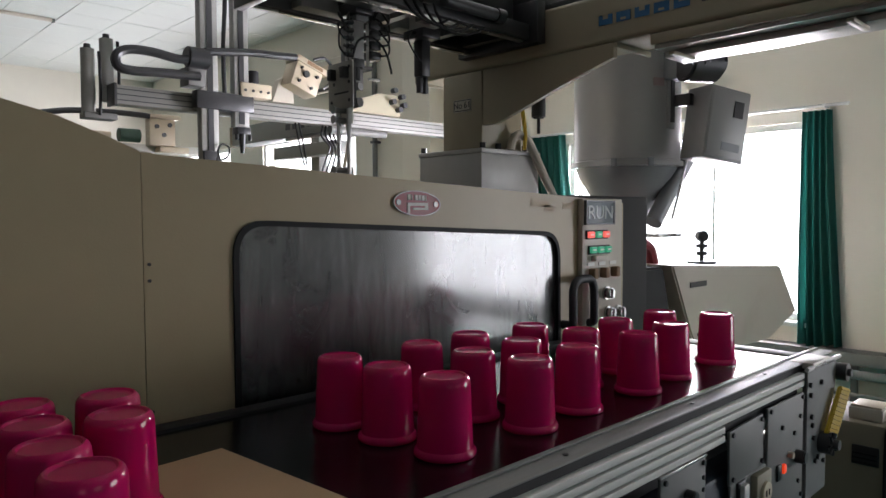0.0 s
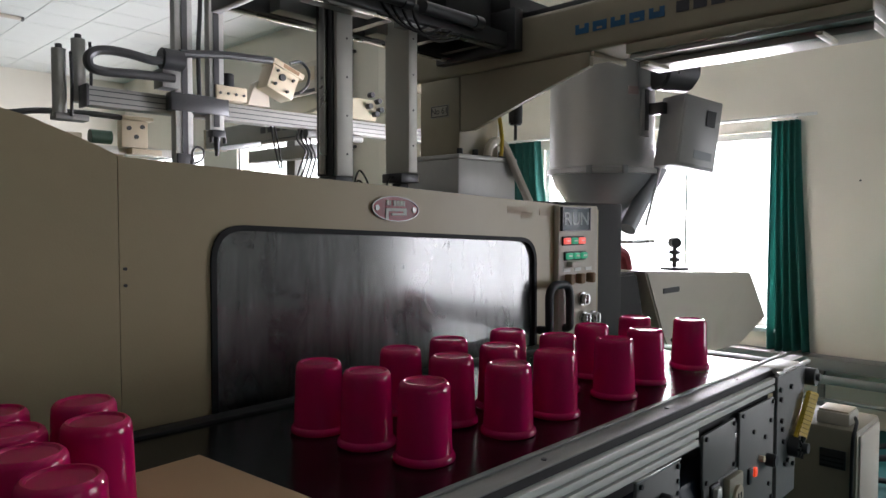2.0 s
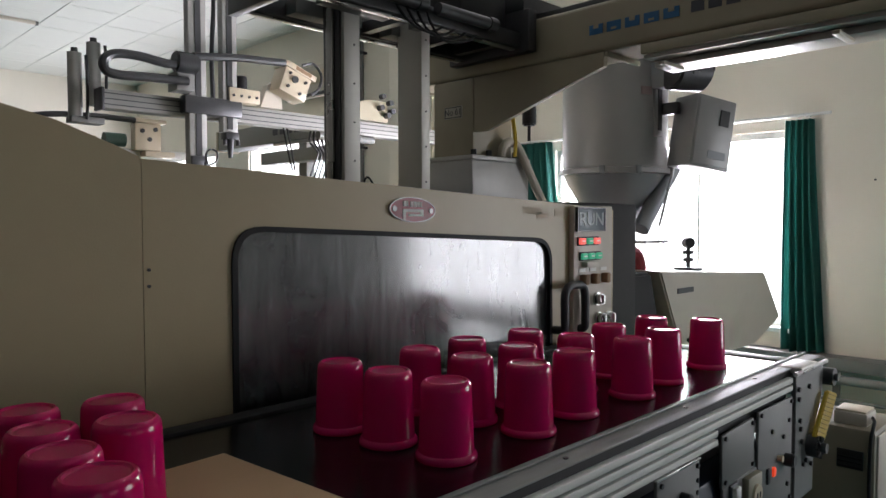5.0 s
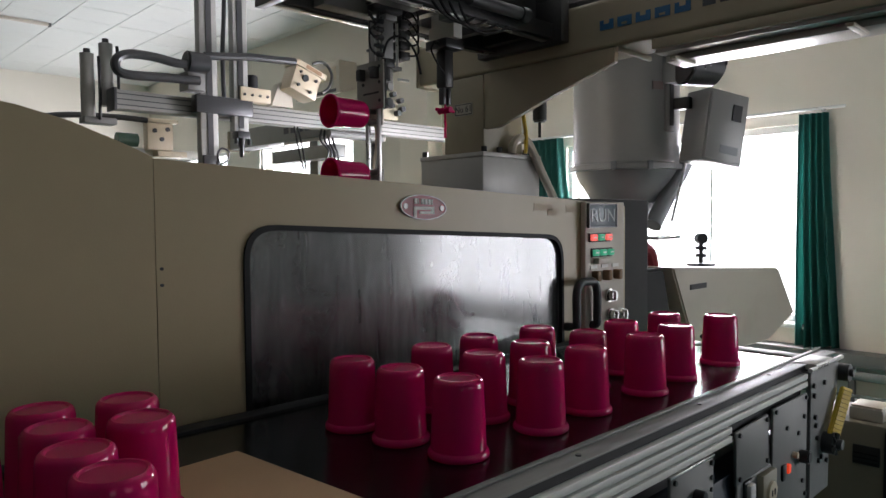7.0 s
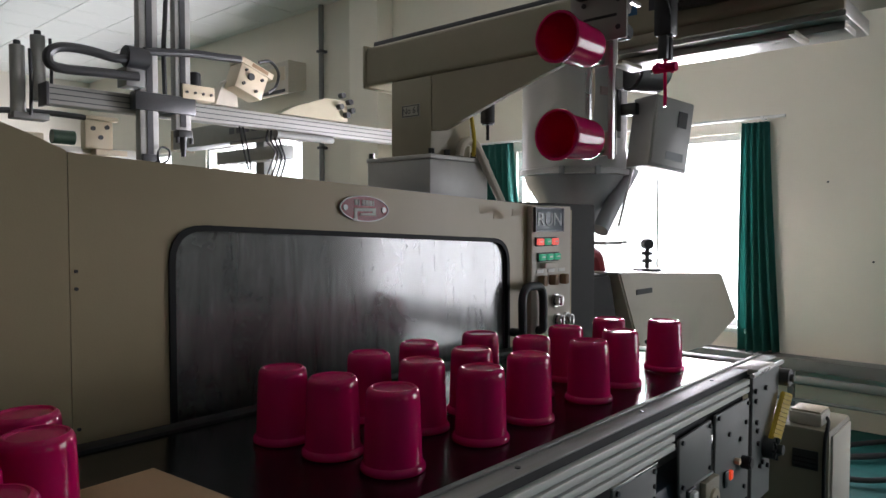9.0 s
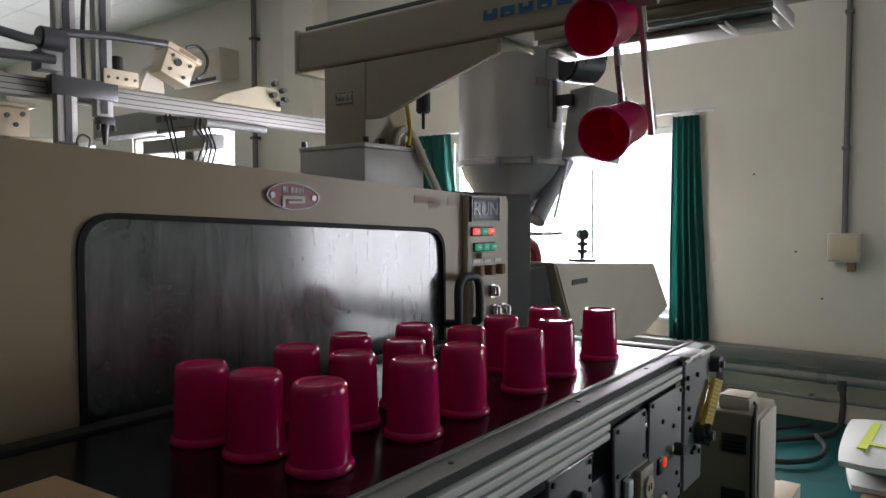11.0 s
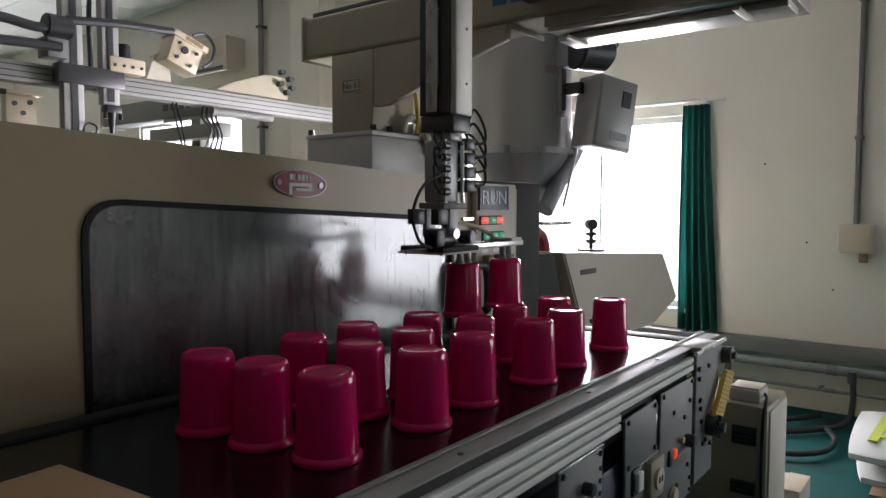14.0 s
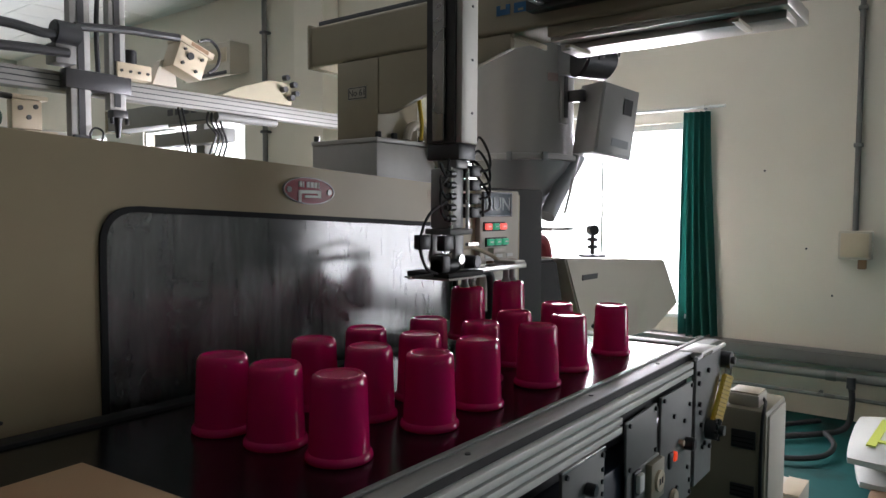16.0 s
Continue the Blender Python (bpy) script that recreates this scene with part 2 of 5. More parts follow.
def bm_cyl(p, q, r, r2=None, n=20, bevel=0.0, cap=True):
    p, q = Vector(p), Vector(q)
    bm = bmesh.new()
    bmesh.ops.create_cone(bm, cap_ends=cap, segments=n, radius1=r, radius2=r if r2 is None else r2, depth=(q - p).length)
    if bevel:
        es = [e for e in bm.edges if abs(e.verts[0].co.z - e.verts[1].co.z) < 1e-6]
        bmesh.ops.bevel(bm, geom=es, offset=bevel, segments=2, affect="EDGES")
    bm.transform(Matrix.Translation((p + q) / 2) @ (q - p).to_track_quat("Z", "Y").to_matrix().to_4x4())
    return bm


def bm_lathe(profile, n=40):
    """Turn (r, z) pairs round the z axis."""
    bm = bmesh.new()
    rings = []
    for r, z in profile:
        if r < 1e-6:
            rings.append([bm.verts.new((0, 0, z))])
        else:
            rings.append([bm.verts.new((r * math.cos(2 * math.pi * i / n), r * math.sin(2 * math.pi * i / n), z)) for i in range(n)])
    for a, b in zip(rings, rings[1:]):
        for i in range(n):
            j = (i + 1) % n
            quad = [a[i % len(a)], a[j % len(a)], b[j % len(b)], b[i % len(b)]]
            bm.faces.new(list(dict.fromkeys(quad)))
    bmesh.ops.recalc_face_normals(bm, faces=bm.faces[:])
    return bm


def bm_prism(outline, axis, lo, hi, bevel=0.0):
    """Extrude a closed outline (pairs in the two other axes, in xyz order) along an axis."""
    bm = bmesh.new()
    k = "xyz".index(axis)

    def at(p, d):
        c = list(p)
        c.insert(k, d)
        return bm.verts.new(c)

    a, b = [at(p, lo) for p in outline], [at(p, hi) for p in outline]
    bm.faces.new(a), bm.faces.new(b[::-1])
    for i in range(len(a)):
        j = (i + 1) % len(a)
        bm.faces.new((a[i], b[i], b[j], a[j]))
    bmesh.ops.recalc_face_normals(bm, faces=bm.faces[:])
    if bevel:
        bmesh.ops.bevel(bm, geom=bm.edges[:], offset=bevel, segments=2, affect="EDGES")
    return bm


def bm_tube(points, r, n=10):
    """A round tube along points, smoothed."""
    pts = [Vector(p) for p in points]
    fine = []
    for i in range(len(pts) - 1):
        p0, p1, p2, p3 = pts[max(i - 1, 0)], pts[i], pts[i + 1], pts[min(i + 2, len(pts) - 1)]
        for s in range(6):
            u = s / 6
            fine.append(0.5 * (2 * p1 + (p2 - p0) * u + (2 * p0 - 5 * p1 + 4 * p2 - p3) * u * u + (3 * p1 - p0 - 3 * p2 + p3) * u ** 3))
    fine.append(pts[-1])
    bm = bmesh.new()
    rings = []
    side = None
    for i, p in enumerate(fine):
        d = (fine[min(i + 1, len(fine) - 1)] - fine[max(i - 1, 0)]).normalized()
        if side is None:
            side = d.orthogonal().normalized()
        side = (side - d * side.dot(d)).normalized()
        up = d.cross(side)
        rings.append([bm.verts.new(p + r * (math.cos(2 * math.pi * k / n) * side + math.sin(2 * math.pi * k / n) * up)) for k in range(n)])
    for a, b in zip(rings, rings[1:]):
        for k in range(n):
            bm.faces.new((a[k], a[(k + 1) % n], b[(k + 1) % n], b[k]))
    bm.faces.new(rings[0][::-1]), bm.faces.new(rings[-1])
    bmesh.ops.recalc_face_normals(bm, faces=bm.faces[:])
    return bm


def bm_join(*parts):
    out = bmesh.new()
    for b in parts:
        me = bpy.data.meshes.new("tmp")
        b.to_mesh(me)
        b.free()
        out.from_mesh(me)
        bpy.data.meshes.remove(me)
    return out


def mesh_object(name, bm, mat, smooth=True):
    me = bpy.data.meshes.new(name)
    bm.to_mesh(me)
    bm.free()
    me.materials.append(mat)
    if smooth:
        me.polygons.foreach_set("use_smooth", [True] * len(me.polygons))
        me.set_sharp_from_angle(angle=radians(35))
    return new(name, me)


def part(name, bm, mat, parent, label=""):
    ob = mesh_object(name, bm, mat)
    ob.parent = parent
    if label:
        ob["label"] = label
    return ob


def thing(name, label, category, group="", kind="", at=(0, 0, 0), turn=0):
    ob = new(name)
    ob.empty_display_size = 0.05
    ob.matrix_world = pose(*at, 0, 0, turn)
    return tagged(ob, label, category, group, kind)


def structure(name, bm, mat, label, category):
    return tagged(mesh_object(name, bm, mat), label, category, kind="structure")


def text_part(name, words, size, m, mat, parent, depth=0.0015, squeeze=1.0, label=""):
    cu = bpy.data.curves.new(name, "FONT")
    cu.body, cu.size, cu.extrude, cu.align_x, cu.align_y = words, size, depth, "CENTER", "CENTER"
    tmp = new("tmp", cu)
    me = bpy.data.meshes.new_from_object(tmp.evaluated_get(bpy.context.evaluated_depsgraph_get()))
    bpy.data.objects.remove(tmp)
    bpy.data.curves.remove(cu)
    me.transform(m @ Matrix.Diagonal((squeeze, 1, 1, 1)))
    me.materials.clear()
    me.materials.append(mat)
    ob = new(name, me)
    ob.parent = parent
    if label:
        ob["label"] = label
    return ob


def facing(axis, x, y, z):
    """The pose of writing on a face that looks to -y or to -x."""
    return pose(x, y, z, 90, 0, 0 if axis == "y" else -90)


def rounded(points, r, n=6):
    """A closed outline with its corners rounded; points and result are pairs."""
    out = []
    k = len(points)
    for i in range(k):
        p, a, b = Vector(points[i]), Vector(points[i - 1]), Vector(points[(i + 1) % k])
        da, db = (a - p).normalized(), (b - p).normalized()
        for s in range(n + 1):
            u = s / n
            q = (p + da * r) * (1 - u) ** 2 + p * 2 * u * (1 - u) + (p + db * r) * u ** 2
            out.append((q.x, q.y))
    return out


def bm_plate_hole(outer, inner, y0, y1):
    """An upright plate between y0 and y1, outlines in (x, z), with an opening through it."""
    bm = bmesh.new()
    edges = []
    for loop in (outer, inner):
        vs = [bm.verts.new((x, y0, z)) for x, z in loop]
        edges += [bm.edges.new((vs[i], vs[(i + 1) % len(vs)])) for i in range(len(vs))]
    bmesh.ops.triangle_fill(bm, edges=edges, use_beauty=True, use_dissolve=False)
    ext = bmesh.ops.extrude_face_region(bm, geom=bm.faces[:])
    for v in ext["geom"]:
        if isinstance(v, bmesh.types.BMVert):
            v.co.y = y1
    bmesh.ops.recalc_face_normals(bm, faces=bm.faces[:])
    return bm


# ---- the room ----
def build_room():
    x0, x1, y0, y1 = ROOM
    structure("floor", bm_box(x0 - 0.2, x1 + 0.2, y0 - 0.2, y1 + 0.2, -0.12, 0), FLOOR, "teal painted concrete factory floor, worn and stained", "floor")
    # window wall with real openings
    blocks = []
    last = y0 - 0.2
    for a, b, z0, z1 in sorted(WINDOWS):
        blocks += [bm_box(x1, x1 + 0.22, last, a, 0, CEIL), bm_box(x1, x1 + 0.22, a, b, 0, z0), bm_box(x1, x1 + 0.22, a, b, z1, CEIL)]
        last = b
    blocks.append(bm_box(x1, x1 + 0.22, last, y1 + 0.2, 0, CEIL))
    structure("wall_east", bm_join(*blocks), WALL, "cream painted plaster wall with window openings", "wall")
    blocks = []
    last = x0
    for a, b in BACK_WINDOWS:
        blocks += [bm_box(last, a, y0 - 0.2, y0, 0, CEIL), bm_box(a, b, y0 - 0.2, y0, 0, 1.05), bm_box(a, b, y0 - 0.2, y0, 2.35, CEIL)]
        last = b
    blocks.append(bm_box(last, x1, y0 - 0.2, y0, 0, CEIL))
    structure("wall_south", bm_join(*blocks), WALL_UNSEEN_DARK, "unseen plaster wall with windows, darkened to cut bounced light", "wall")
    structure("wall_north", bm_box(x0, x1, y1, y1 + 0.2, 0, CEIL), WALL, "cream painted plaster wall", "wall")
    structure("wall_west", bm_box(x0 - 0.2, x0, y0 - 0.2, y1 + 0.2, 0, CEIL), WALL_UNSEEN_DARK, "unseen plaster wall, darkened to cut bounced light", "wall")
    structure("column", bm_box(x1 - 0.22, x1 - 0.002, 5.18, 5.62, 0, CEIL - 0.01, 0.008), WALL, "cream plastered wall column", "column")
    # ceiling: a slab with square tiles hung below it
    bm = bm_box(x0 - 0.2, x1 + 0.2, y0 - 0.2, y1 + 0.2, CEIL + 0.012, CEIL + 0.15)
    tile = 0.6
    for i in range(int((x1 - x0) / tile) + 1):
        for j in range(int((y1 - y0) / tile) + 1):
            a, c = x0 + i * tile + 0.005, y0 + j * tile + 0.005
            b, d = min(a + tile - 0.01, x1 - 0.003), min(c + tile - 0.01, y1 - 0.003)
            if b - a < 0.05 or d - c < 0.05:
                continue
            z = CEIL + 0.004 * random.random() - 0.004
            vs = [bm.verts.new(p) for p in ((a, c, z), (b, c, z), (b, d, z), (a, d, z), (a, c, CEIL + 0.012), (b, c, CEIL + 0.012), (b, d, CEIL + 0.012), (a, d, CEIL + 0.012))]
            for f in ((3, 2, 1, 0), (0, 1, 5, 4), (1, 2, 6, 5), (2, 3, 7, 6), (3, 0, 4, 7)):
                bm.faces.new([vs[k] for k in f])
    structure("ceiling", bm, CEILING, "suspended ceiling of square white tiles with dark joints", "ceiling")
    # windows
    for i, (a, b, z0, z1) in enumerate(WINDOWS):
        w = tagged(new("window_%d" % (i + 1)), "white metal-framed factory window full of daylight", "window", kind="structure")
        xs = (x1 + 0.03, x1 + 0.08)
        part("window_frame", bm_join(bm_box(*xs, a, b, z1 - 0.05, z1), bm_box(*xs, a, b, z0, z0 + 0.05), bm_box(*xs, a, a + 0.045, z0 + 0.05, z1 - 0.05), bm_box(*xs, b - 0.045, b, z0 + 0.05, z1 - 0.05)), FRAME_WHITE, w)
        n = 3
        for k in range(1, n):
            y = a + (b - a) * k / n
            part("mullion", bm_box(xs[0] + 0.004, xs[1] - 0.004, y - 0.009, y + 0.009, z0 + 0.05, z1 - 0.05), FRAME_WHITE, w)
        part("window_sill", bm_box(x1 - 0.05, x1 + 0.028, a - 0.05, b + 0.05, z0 - 0.035, z0 - 0.002, 0.006), FRAME_WHITE, w)
    structure("backdrop", bm_box(9.0, 9.05, -12, 22, -3, 8), SKY_GLOW, "bright overcast sky outside the windows", "sky")
    # curtain rail and curtains of the large window
    rail = thing("curtain_rail", "thin white metal curtain rail over the window", "curtain rail")
    part("rod", bm_cyl((x1 - 0.07, 1.30, 2.075), (x1 - 0.07, 4.0, 2.075), 0.011), FRAME_WHITE, rail)
    for y in (1.45, 2.6, 3.8):
        part("bracket", bm_box(x1 - 0.085, x1 - 0.001, y - 0.01, y + 0.01, 2.064, 2.086), FRAME_WHITE, rail)


def curtain(y0, y1, z0, z1, folds, label):
    """Hanging cloth gathered in folds, with thickness."""
    bm = bmesh.new()
    n, rows = folds * 10, 10
    grid = []
    rnd = random.Random(folds)
    ph = [rnd.uniform(-0.6, 0.6) for _ in range(folds + 1)]
    for j in range(rows + 1):
        v = j / rows
        row = []
        for i in range(n + 1):
            u = i / n
            w = 0.022 + 0.022 * (1 - v)
            x = WALL_X - 0.075 + w * math.sin(2 * math.pi * folds * u + ph[int(u * folds)] * 0.4 + 0.5 * math.sin(3 * v + 5 * u))
            row.append(bm.verts.new((x, y1 - (y1 - y0) * (1 + 0.42 * (1 - v) ** 1.5) * (1 - u + 0.02 * math.sin(4 * v + 9 * u)), z0 + (z1 - z0) * v + 0.012 * math.sin(7 * u) * (1 - v))))
        grid.append(row)
    for a, b in zip(grid, grid[1:]):
        for i in range(n):
            bm.faces.new((a[i], a[i + 1], b[i + 1], b[i]))
    bmesh.ops.solidify(bm, geom=bm.faces[:], thickness=0.003)
    return tagged(mesh_object("curtain", bm, CURTAIN), label, "curtain", "window curtains")


def build_wall_things():
    curtain(1.395, 1.590, 0.455, 2.045, 5, "dark green cloth curtain drawn aside, hanging on a rail")
    curtain(3.56, 3.98, 0.60, 2.065, 6, "dark green cloth curtain bunched beside the window")
    # conduit with a junction box
    c = thing("electrical_conduit", "grey metal conduit running down the wall to a socket box", "conduit")
    part("pipe", bm_cyl((WALL_X - 0.025, 0.50, 1.22), (WALL_X - 0.025, 0.50, CEIL - 0.01), 0.017), GREY_PLATE, c)
    for z in (1.75, 2.6, 3.3):
        part("clip", bm_box(WALL_X - 0.045, WALL_X - 0.001, 0.475, 0.525, z, z + 0.025, 0.003), GREY_PLATE, c)
    b = thing("socket_box", "cream plastic wall socket box with a brown plug", "socket box")
    part("box", bm_box(WALL_X - 0.09, WALL_X - 0.001, 0.40, 0.585, 1.045, 1.225, 0.01), BEIGE_LIGHT, b)
    part("lid", bm_box(WALL_X - 0.098, WALL_X - 0.089, 0.415, 0.57, 1.06, 1.21, 0.004), CREAM, b)
    part("plug", bm_box(WALL_X - 0.08, WALL_X - 0.02, 0.43, 0.475, 0.985, 1.046, 0.006), WOOD, b, "reddish brown plug")
    p = thing("wall_pipe", "dark grey vertical pipe on the wall beside the column", "pipe")
    part("pipe", bm_cyl((WALL_X - 0.06, 6.3, 0.01), (WALL_X - 0.06, 6.3, CEIL - 0.01), 0.03), GREY_PLATE, p)
    for z in (1.1, 2.2, 3.3):
        part("clamp", bm_box(WALL_X - 0.10, WALL_X - 0.001, 6.26, 6.34, z, z + 0.03, 0.004), DARK_STEEL, p)
    # air conditioner high on the wall
    a = thing("air_conditioner", "off-white wall-mounted air conditioner unit", "air conditioner")
    part("case", bm_prism(rounded([(WALL_X - 0.26, 2.86), (WALL_X - 0.003, 2.93), (WALL_X - 0.003, 3.245), (WALL_X - 0.26, 3.245)], 0.012), "y", 6.66, 7.60), BEIGE_LIGHT, a)
    part("louvre", bm_box(WALL_X - 0.267, WALL_X - 0.25, 6.72, 7.54, 2.88, 2.92, 0.004), DARK_STEEL, a)
    part("grille", bm_box(WALL_X - 0.268, WALL_X - 0.25, 6.72, 7.54, 3.02, 3.18, 0.004), CREAM, a)
    st = thing("ceiling_conduit", "thin pale conduit fixed under the ceiling tiles", "conduit")
    part("tube", bm_box(0.6, 2.74, 9.60, 9.64, CEIL - 0.045, CEIL - 0.006, 0.004), BEIGE_LIGHT, st)
    part("end_cap", bm_box(2.7405, 2.77, 9.59, 9.65, CEIL - 0.05, CEIL - 0.006, 0.004), GREY_PLATE, st)
    for y, z in ((0.78, 1.10), (0.62, 0.80), (1.05, 1.62), (0.20, 1.62)):
        tagged(mesh_object("wall_nail", bm_cyl((WALL_X - 0.006, y, z), (WALL_X + 0.01, y, z), 0.007, n=10), DARK_STEEL), "small dark nail in the plaster wall", "nail", "nails in the wall")
    # ledge and pipes along the foot of the window wall
    l = thing("wall_trunking", "grey steel cable trunking along the foot of the wall", "trunking")
    part("ledge", bm_box(WALL_X - 0.16, WALL_X - 0.001, -4.4, 5.1, 0.425, 0.45, 0.003), GREY_PLATE, l)
    part("lip", bm_box(WALL_X - 0.17, WALL_X - 0.158, -4.4, 5.1, 0.372, 0.452, 0.002), GREY_PLATE, l)
    for y in (-2.4, -1.2, 0.2, 1.2, 2.2, 3.4, 4.6):
        part("post", bm_box(WALL_X - 0.14, WALL_X - 0.10, y, y + 0.04, 0.0, 0.426, 0.003), GREY_PLATE, l)
    for z, r, x in ((0.318, 0.030, 0.13), (0.195, 0.012, 0.17)):
        w = thing("water_pipe", "pale painted water pipe running low along the wall", "pipe", "low wall pipes")
        part("pipe", bm_cyl((WALL_X - x - 0.06, -4.4, z), (WALL_X - x - 0.06, 5.1, z), r), material("dull_pipe_paint", (0.22, 0.225, 0.21), 0.5, vary=0.1, stain=0.4), w)
        for y in (-2.0, 0.55, 1.7, 3.2):
            part("joint", bm_cyl((WALL_X - x - 0.06, y, z), (WALL_X - x - 0.06, y + 0.06, z), r * 1.15), GREY_PLATE, w)
            part("bracket", bm_box(WALL_X - x - 0.07, WALL_X - 0.14, y + 0.08, y + 0.10, z - 0.01, z + 0.01), DARK_STEEL, w)
    h = thing("drain_hose", "dark flexible hose hanging from the low pipes to the floor", "hose")
    part("hose", bm_tube([(5.02, 0.46, 0.30), (5.0, 0.45, 0.16), (4.93, 0.48, 0.04), (4.7, 0.65, 0.028), (4.4, 0.95, 0.026), (4.2, 1.1, 0.026)], 0.018), DARK_MATT, h)
    part("hose", bm_tube([(5.0, 0.62, 0.05), (4.8, 0.80, 0.034), (4.55, 0.92, 0.032), (4.3, 0.86, 0.032), (4.2, 0.66, 0.032), (4.35, 0.50, 0.032), (4.6, 0.48, 0.032), (4.8, 0.56, 0.034)], 0.015), DARK_MATT, h, "coiled dark hose")
    part("collar", bm_cyl((5.02, 0.46, 0.27), (5.02, 0.46, 0.34), 0.025), DARK_STEEL, h)


# ---- moulding machine ----
FACE = 1.22


def top_z(x):
    return 1.479 + (x - 0.653) * (1.411 - 1.479) / (2.147 - 0.653)


def build_machine():
    m = thing("injection_moulding_machine", "beige painted injection moulding machine with a smoked window", "machine")
    win = [(0.853, 0.86), (2.005, 0.86), (2.0, 1.288), (0.853, 1.338)]
    hole = rounded(win, 0.075)
    part("front_panel", bm_plate_hole([(0.655, 0.12), (2.40, 0.12), (2.40, 1.395), (2.147, top_z(2.147)), (0.655, top_z(0.655))], hole, FACE, FACE + 0.03), BEIGE, m)
    part("side_panel", bm_prism(rounded([(-0.9, 0.12), (0.651, 0.12), (0.651, 1.481), (0.604, 1.501), (0.502, 1.539), (0.419, 1.559), (0.25, 1.585), (-0.9, 1.60)], 0.004, 2), "y", FACE - 0.006, FACE + 0.03), BEIGE, m)
    for x, z in ((0.665, 1.258), (0.665, 1.225), (0.63, 1.45), (0.665, 0.96)):
        part("screw", bm_cyl((x, FACE - 0.004, z), (x, FACE + 0.004, z), 0.0035, n=10), DARK_STEEL, m)
    # rubber-edged window door
    def grow(d):
        return rounded([(0.853 - d, 0.86 - d), (2.005 + d, 0.86 - d), (2.0 + d, 1.288 + d), (0.853 - d, 1.338 + d)], 0.075 + d)
    part("window_seal", bm_plate_hole(grow(0.009), grow(-0.004), FACE - 0.007, FACE + 0.005), RUBBER, m, "black rubber seal")
    part("window_pane", bm_prism(grow(-0.001), "y", FACE + 0.006, FACE + 0.014), PANE, m, "smeared dark smoked acrylic pane")
    part("door_handle", bm_tube([(2.030, FACE + 0.004, 0.985), (2.030, FACE - 0.04, 0.99), (2.030, FACE - 0.045, 1.02), (2.030, FACE - 0.045, 1.10), (2.050, FACE - 0.045, 1.132), (2.085, FACE - 0.045, 1.137), (2.128, FACE - 0.045, 1.132), (2.148, FACE - 0.045, 1.10), (2.150, FACE - 0.045, 1.02), (2.150, FACE - 0.04, 0.985), (2.150, FACE + 0.004, 0.98)], 0.0145, 12), HANDLE, m, "slate-grey plastic grab handle")
    # oval maker's badge, drawn plain
    badge = part("badge", bm_lathe([(0, 0), (1, 0), (1, 1), (0, 1)], 40), BADGE, m, "dark red oval enamel badge with silver rim")
    badge.data.transform(pose(1.3775, FACE - 0.005, 1.3855, 90, 2.3, 0) @ Matrix.Diagonal((0.082, 0.0325, -0.005, 1)))
    rim_out = [(1.3775 + 0.0840 * math.cos(a * math.pi / 24), 1.3855 + 0.0338 * math.sin(a * math.pi / 24) - 0.04 * 0.087 * math.cos(a * math.pi / 24)) for a in range(48)]
    rim_in = [(1.3775 + 0.081 * math.cos(a * math.pi / 24), 1.3855 + 0.0318 * math.sin(a * math.pi / 24) - 0.04 * 0.081 * math.cos(a * math.pi / 24)) for a in range(48)]
    part("badge_rim", bm_plate_hole(rim_out, rim_in, FACE - 0.008, FACE + 0.001), BADGE_RIM, badge)
    for x in (1.311, 1.444):
        part("badge_screw", bm_cyl((x, FACE - 0.0085, 1.3855 - 0.04 * (x - 1.3775)), (x, FACE, 1.3855 - 0.04 * (x - 1.3775)), 0.0075, n=14), BADGE_RIM, badge)
    for k in range(6):
        x = 1.343 + 0.0125 * k
        z = 1.4005 - 0.04 * (x - 1.38)
        part("badge_bar", bm_box(x, x + (0.0035 if k in (1, 5) else 0.009), FACE - 0.0075, FACE - 0.004, z - 0.007, z + 0.007), WHITE, badge)
    z = 1.377
    part("badge_mark", bm_join(bm_box(1.341, 1.350, FACE - 0.0075, FACE - 0.004, z - 0.019, z + 0.010), bm_box(1.350, 1.415, FACE - 0.0075, FACE - 0.004, z + 0.002, z + 0.010), bm_box(1.405, 1.415, FACE - 0.0075, FACE - 0.004, z - 0.009, z + 0.002), bm_box(1.362, 1.405, FACE - 0.0075, FACE - 0.004, z - 0.009, z - 0.003)), WHITE, badge)
    # faint warning stickers near the top right of the front
    for x, z, w in ((1.86, 1.378, 0.10), (1.93, 1.362, 0.06), (2.03, 1.372, 0.07)):
        part("sticker", bm_box(x, x + w, FACE - 0.0012, FACE + 0.001, z, z + 0.022), STICKER, m, "faded paper sticker")
    # control column
    cp = part("control_panel", bm_box(2.15, 2.395, FACE - 0.022, FACE - 0.001, 0.955, 1.408, 0.004), BEIGE_LIGHT, m, "cream push-button panel")
    cp.location.x = -0.037
    part("run_display", bm_box(2.163, 2.328, FACE - 0.030, FACE - 0.021, 1.322, 1.398, 0.003), SLATE, cp, "slate status plate reading RUN")
    part("display_frame", bm_join(bm_box(2.158, 2.333, FACE - 0.033, FACE - 0.022, 1.397, 1.402), bm_box(2.158, 2.333, FACE - 0.033, FACE - 0.022, 1.318, 1.323), bm_box(2.158, 2.163, FACE - 0.033, FACE - 0.022, 1.323, 1.397), bm_box(2.328, 2.333, FACE - 0.033, FACE - 0.022, 1.323, 1.397)), DARK_STEEL, cp)
    text_part("run_letters", "RUN", 0.066, facing("y", 2.2455, FACE - 0.031, 1.359), LETTER_GREY, cp, squeeze=1.15)
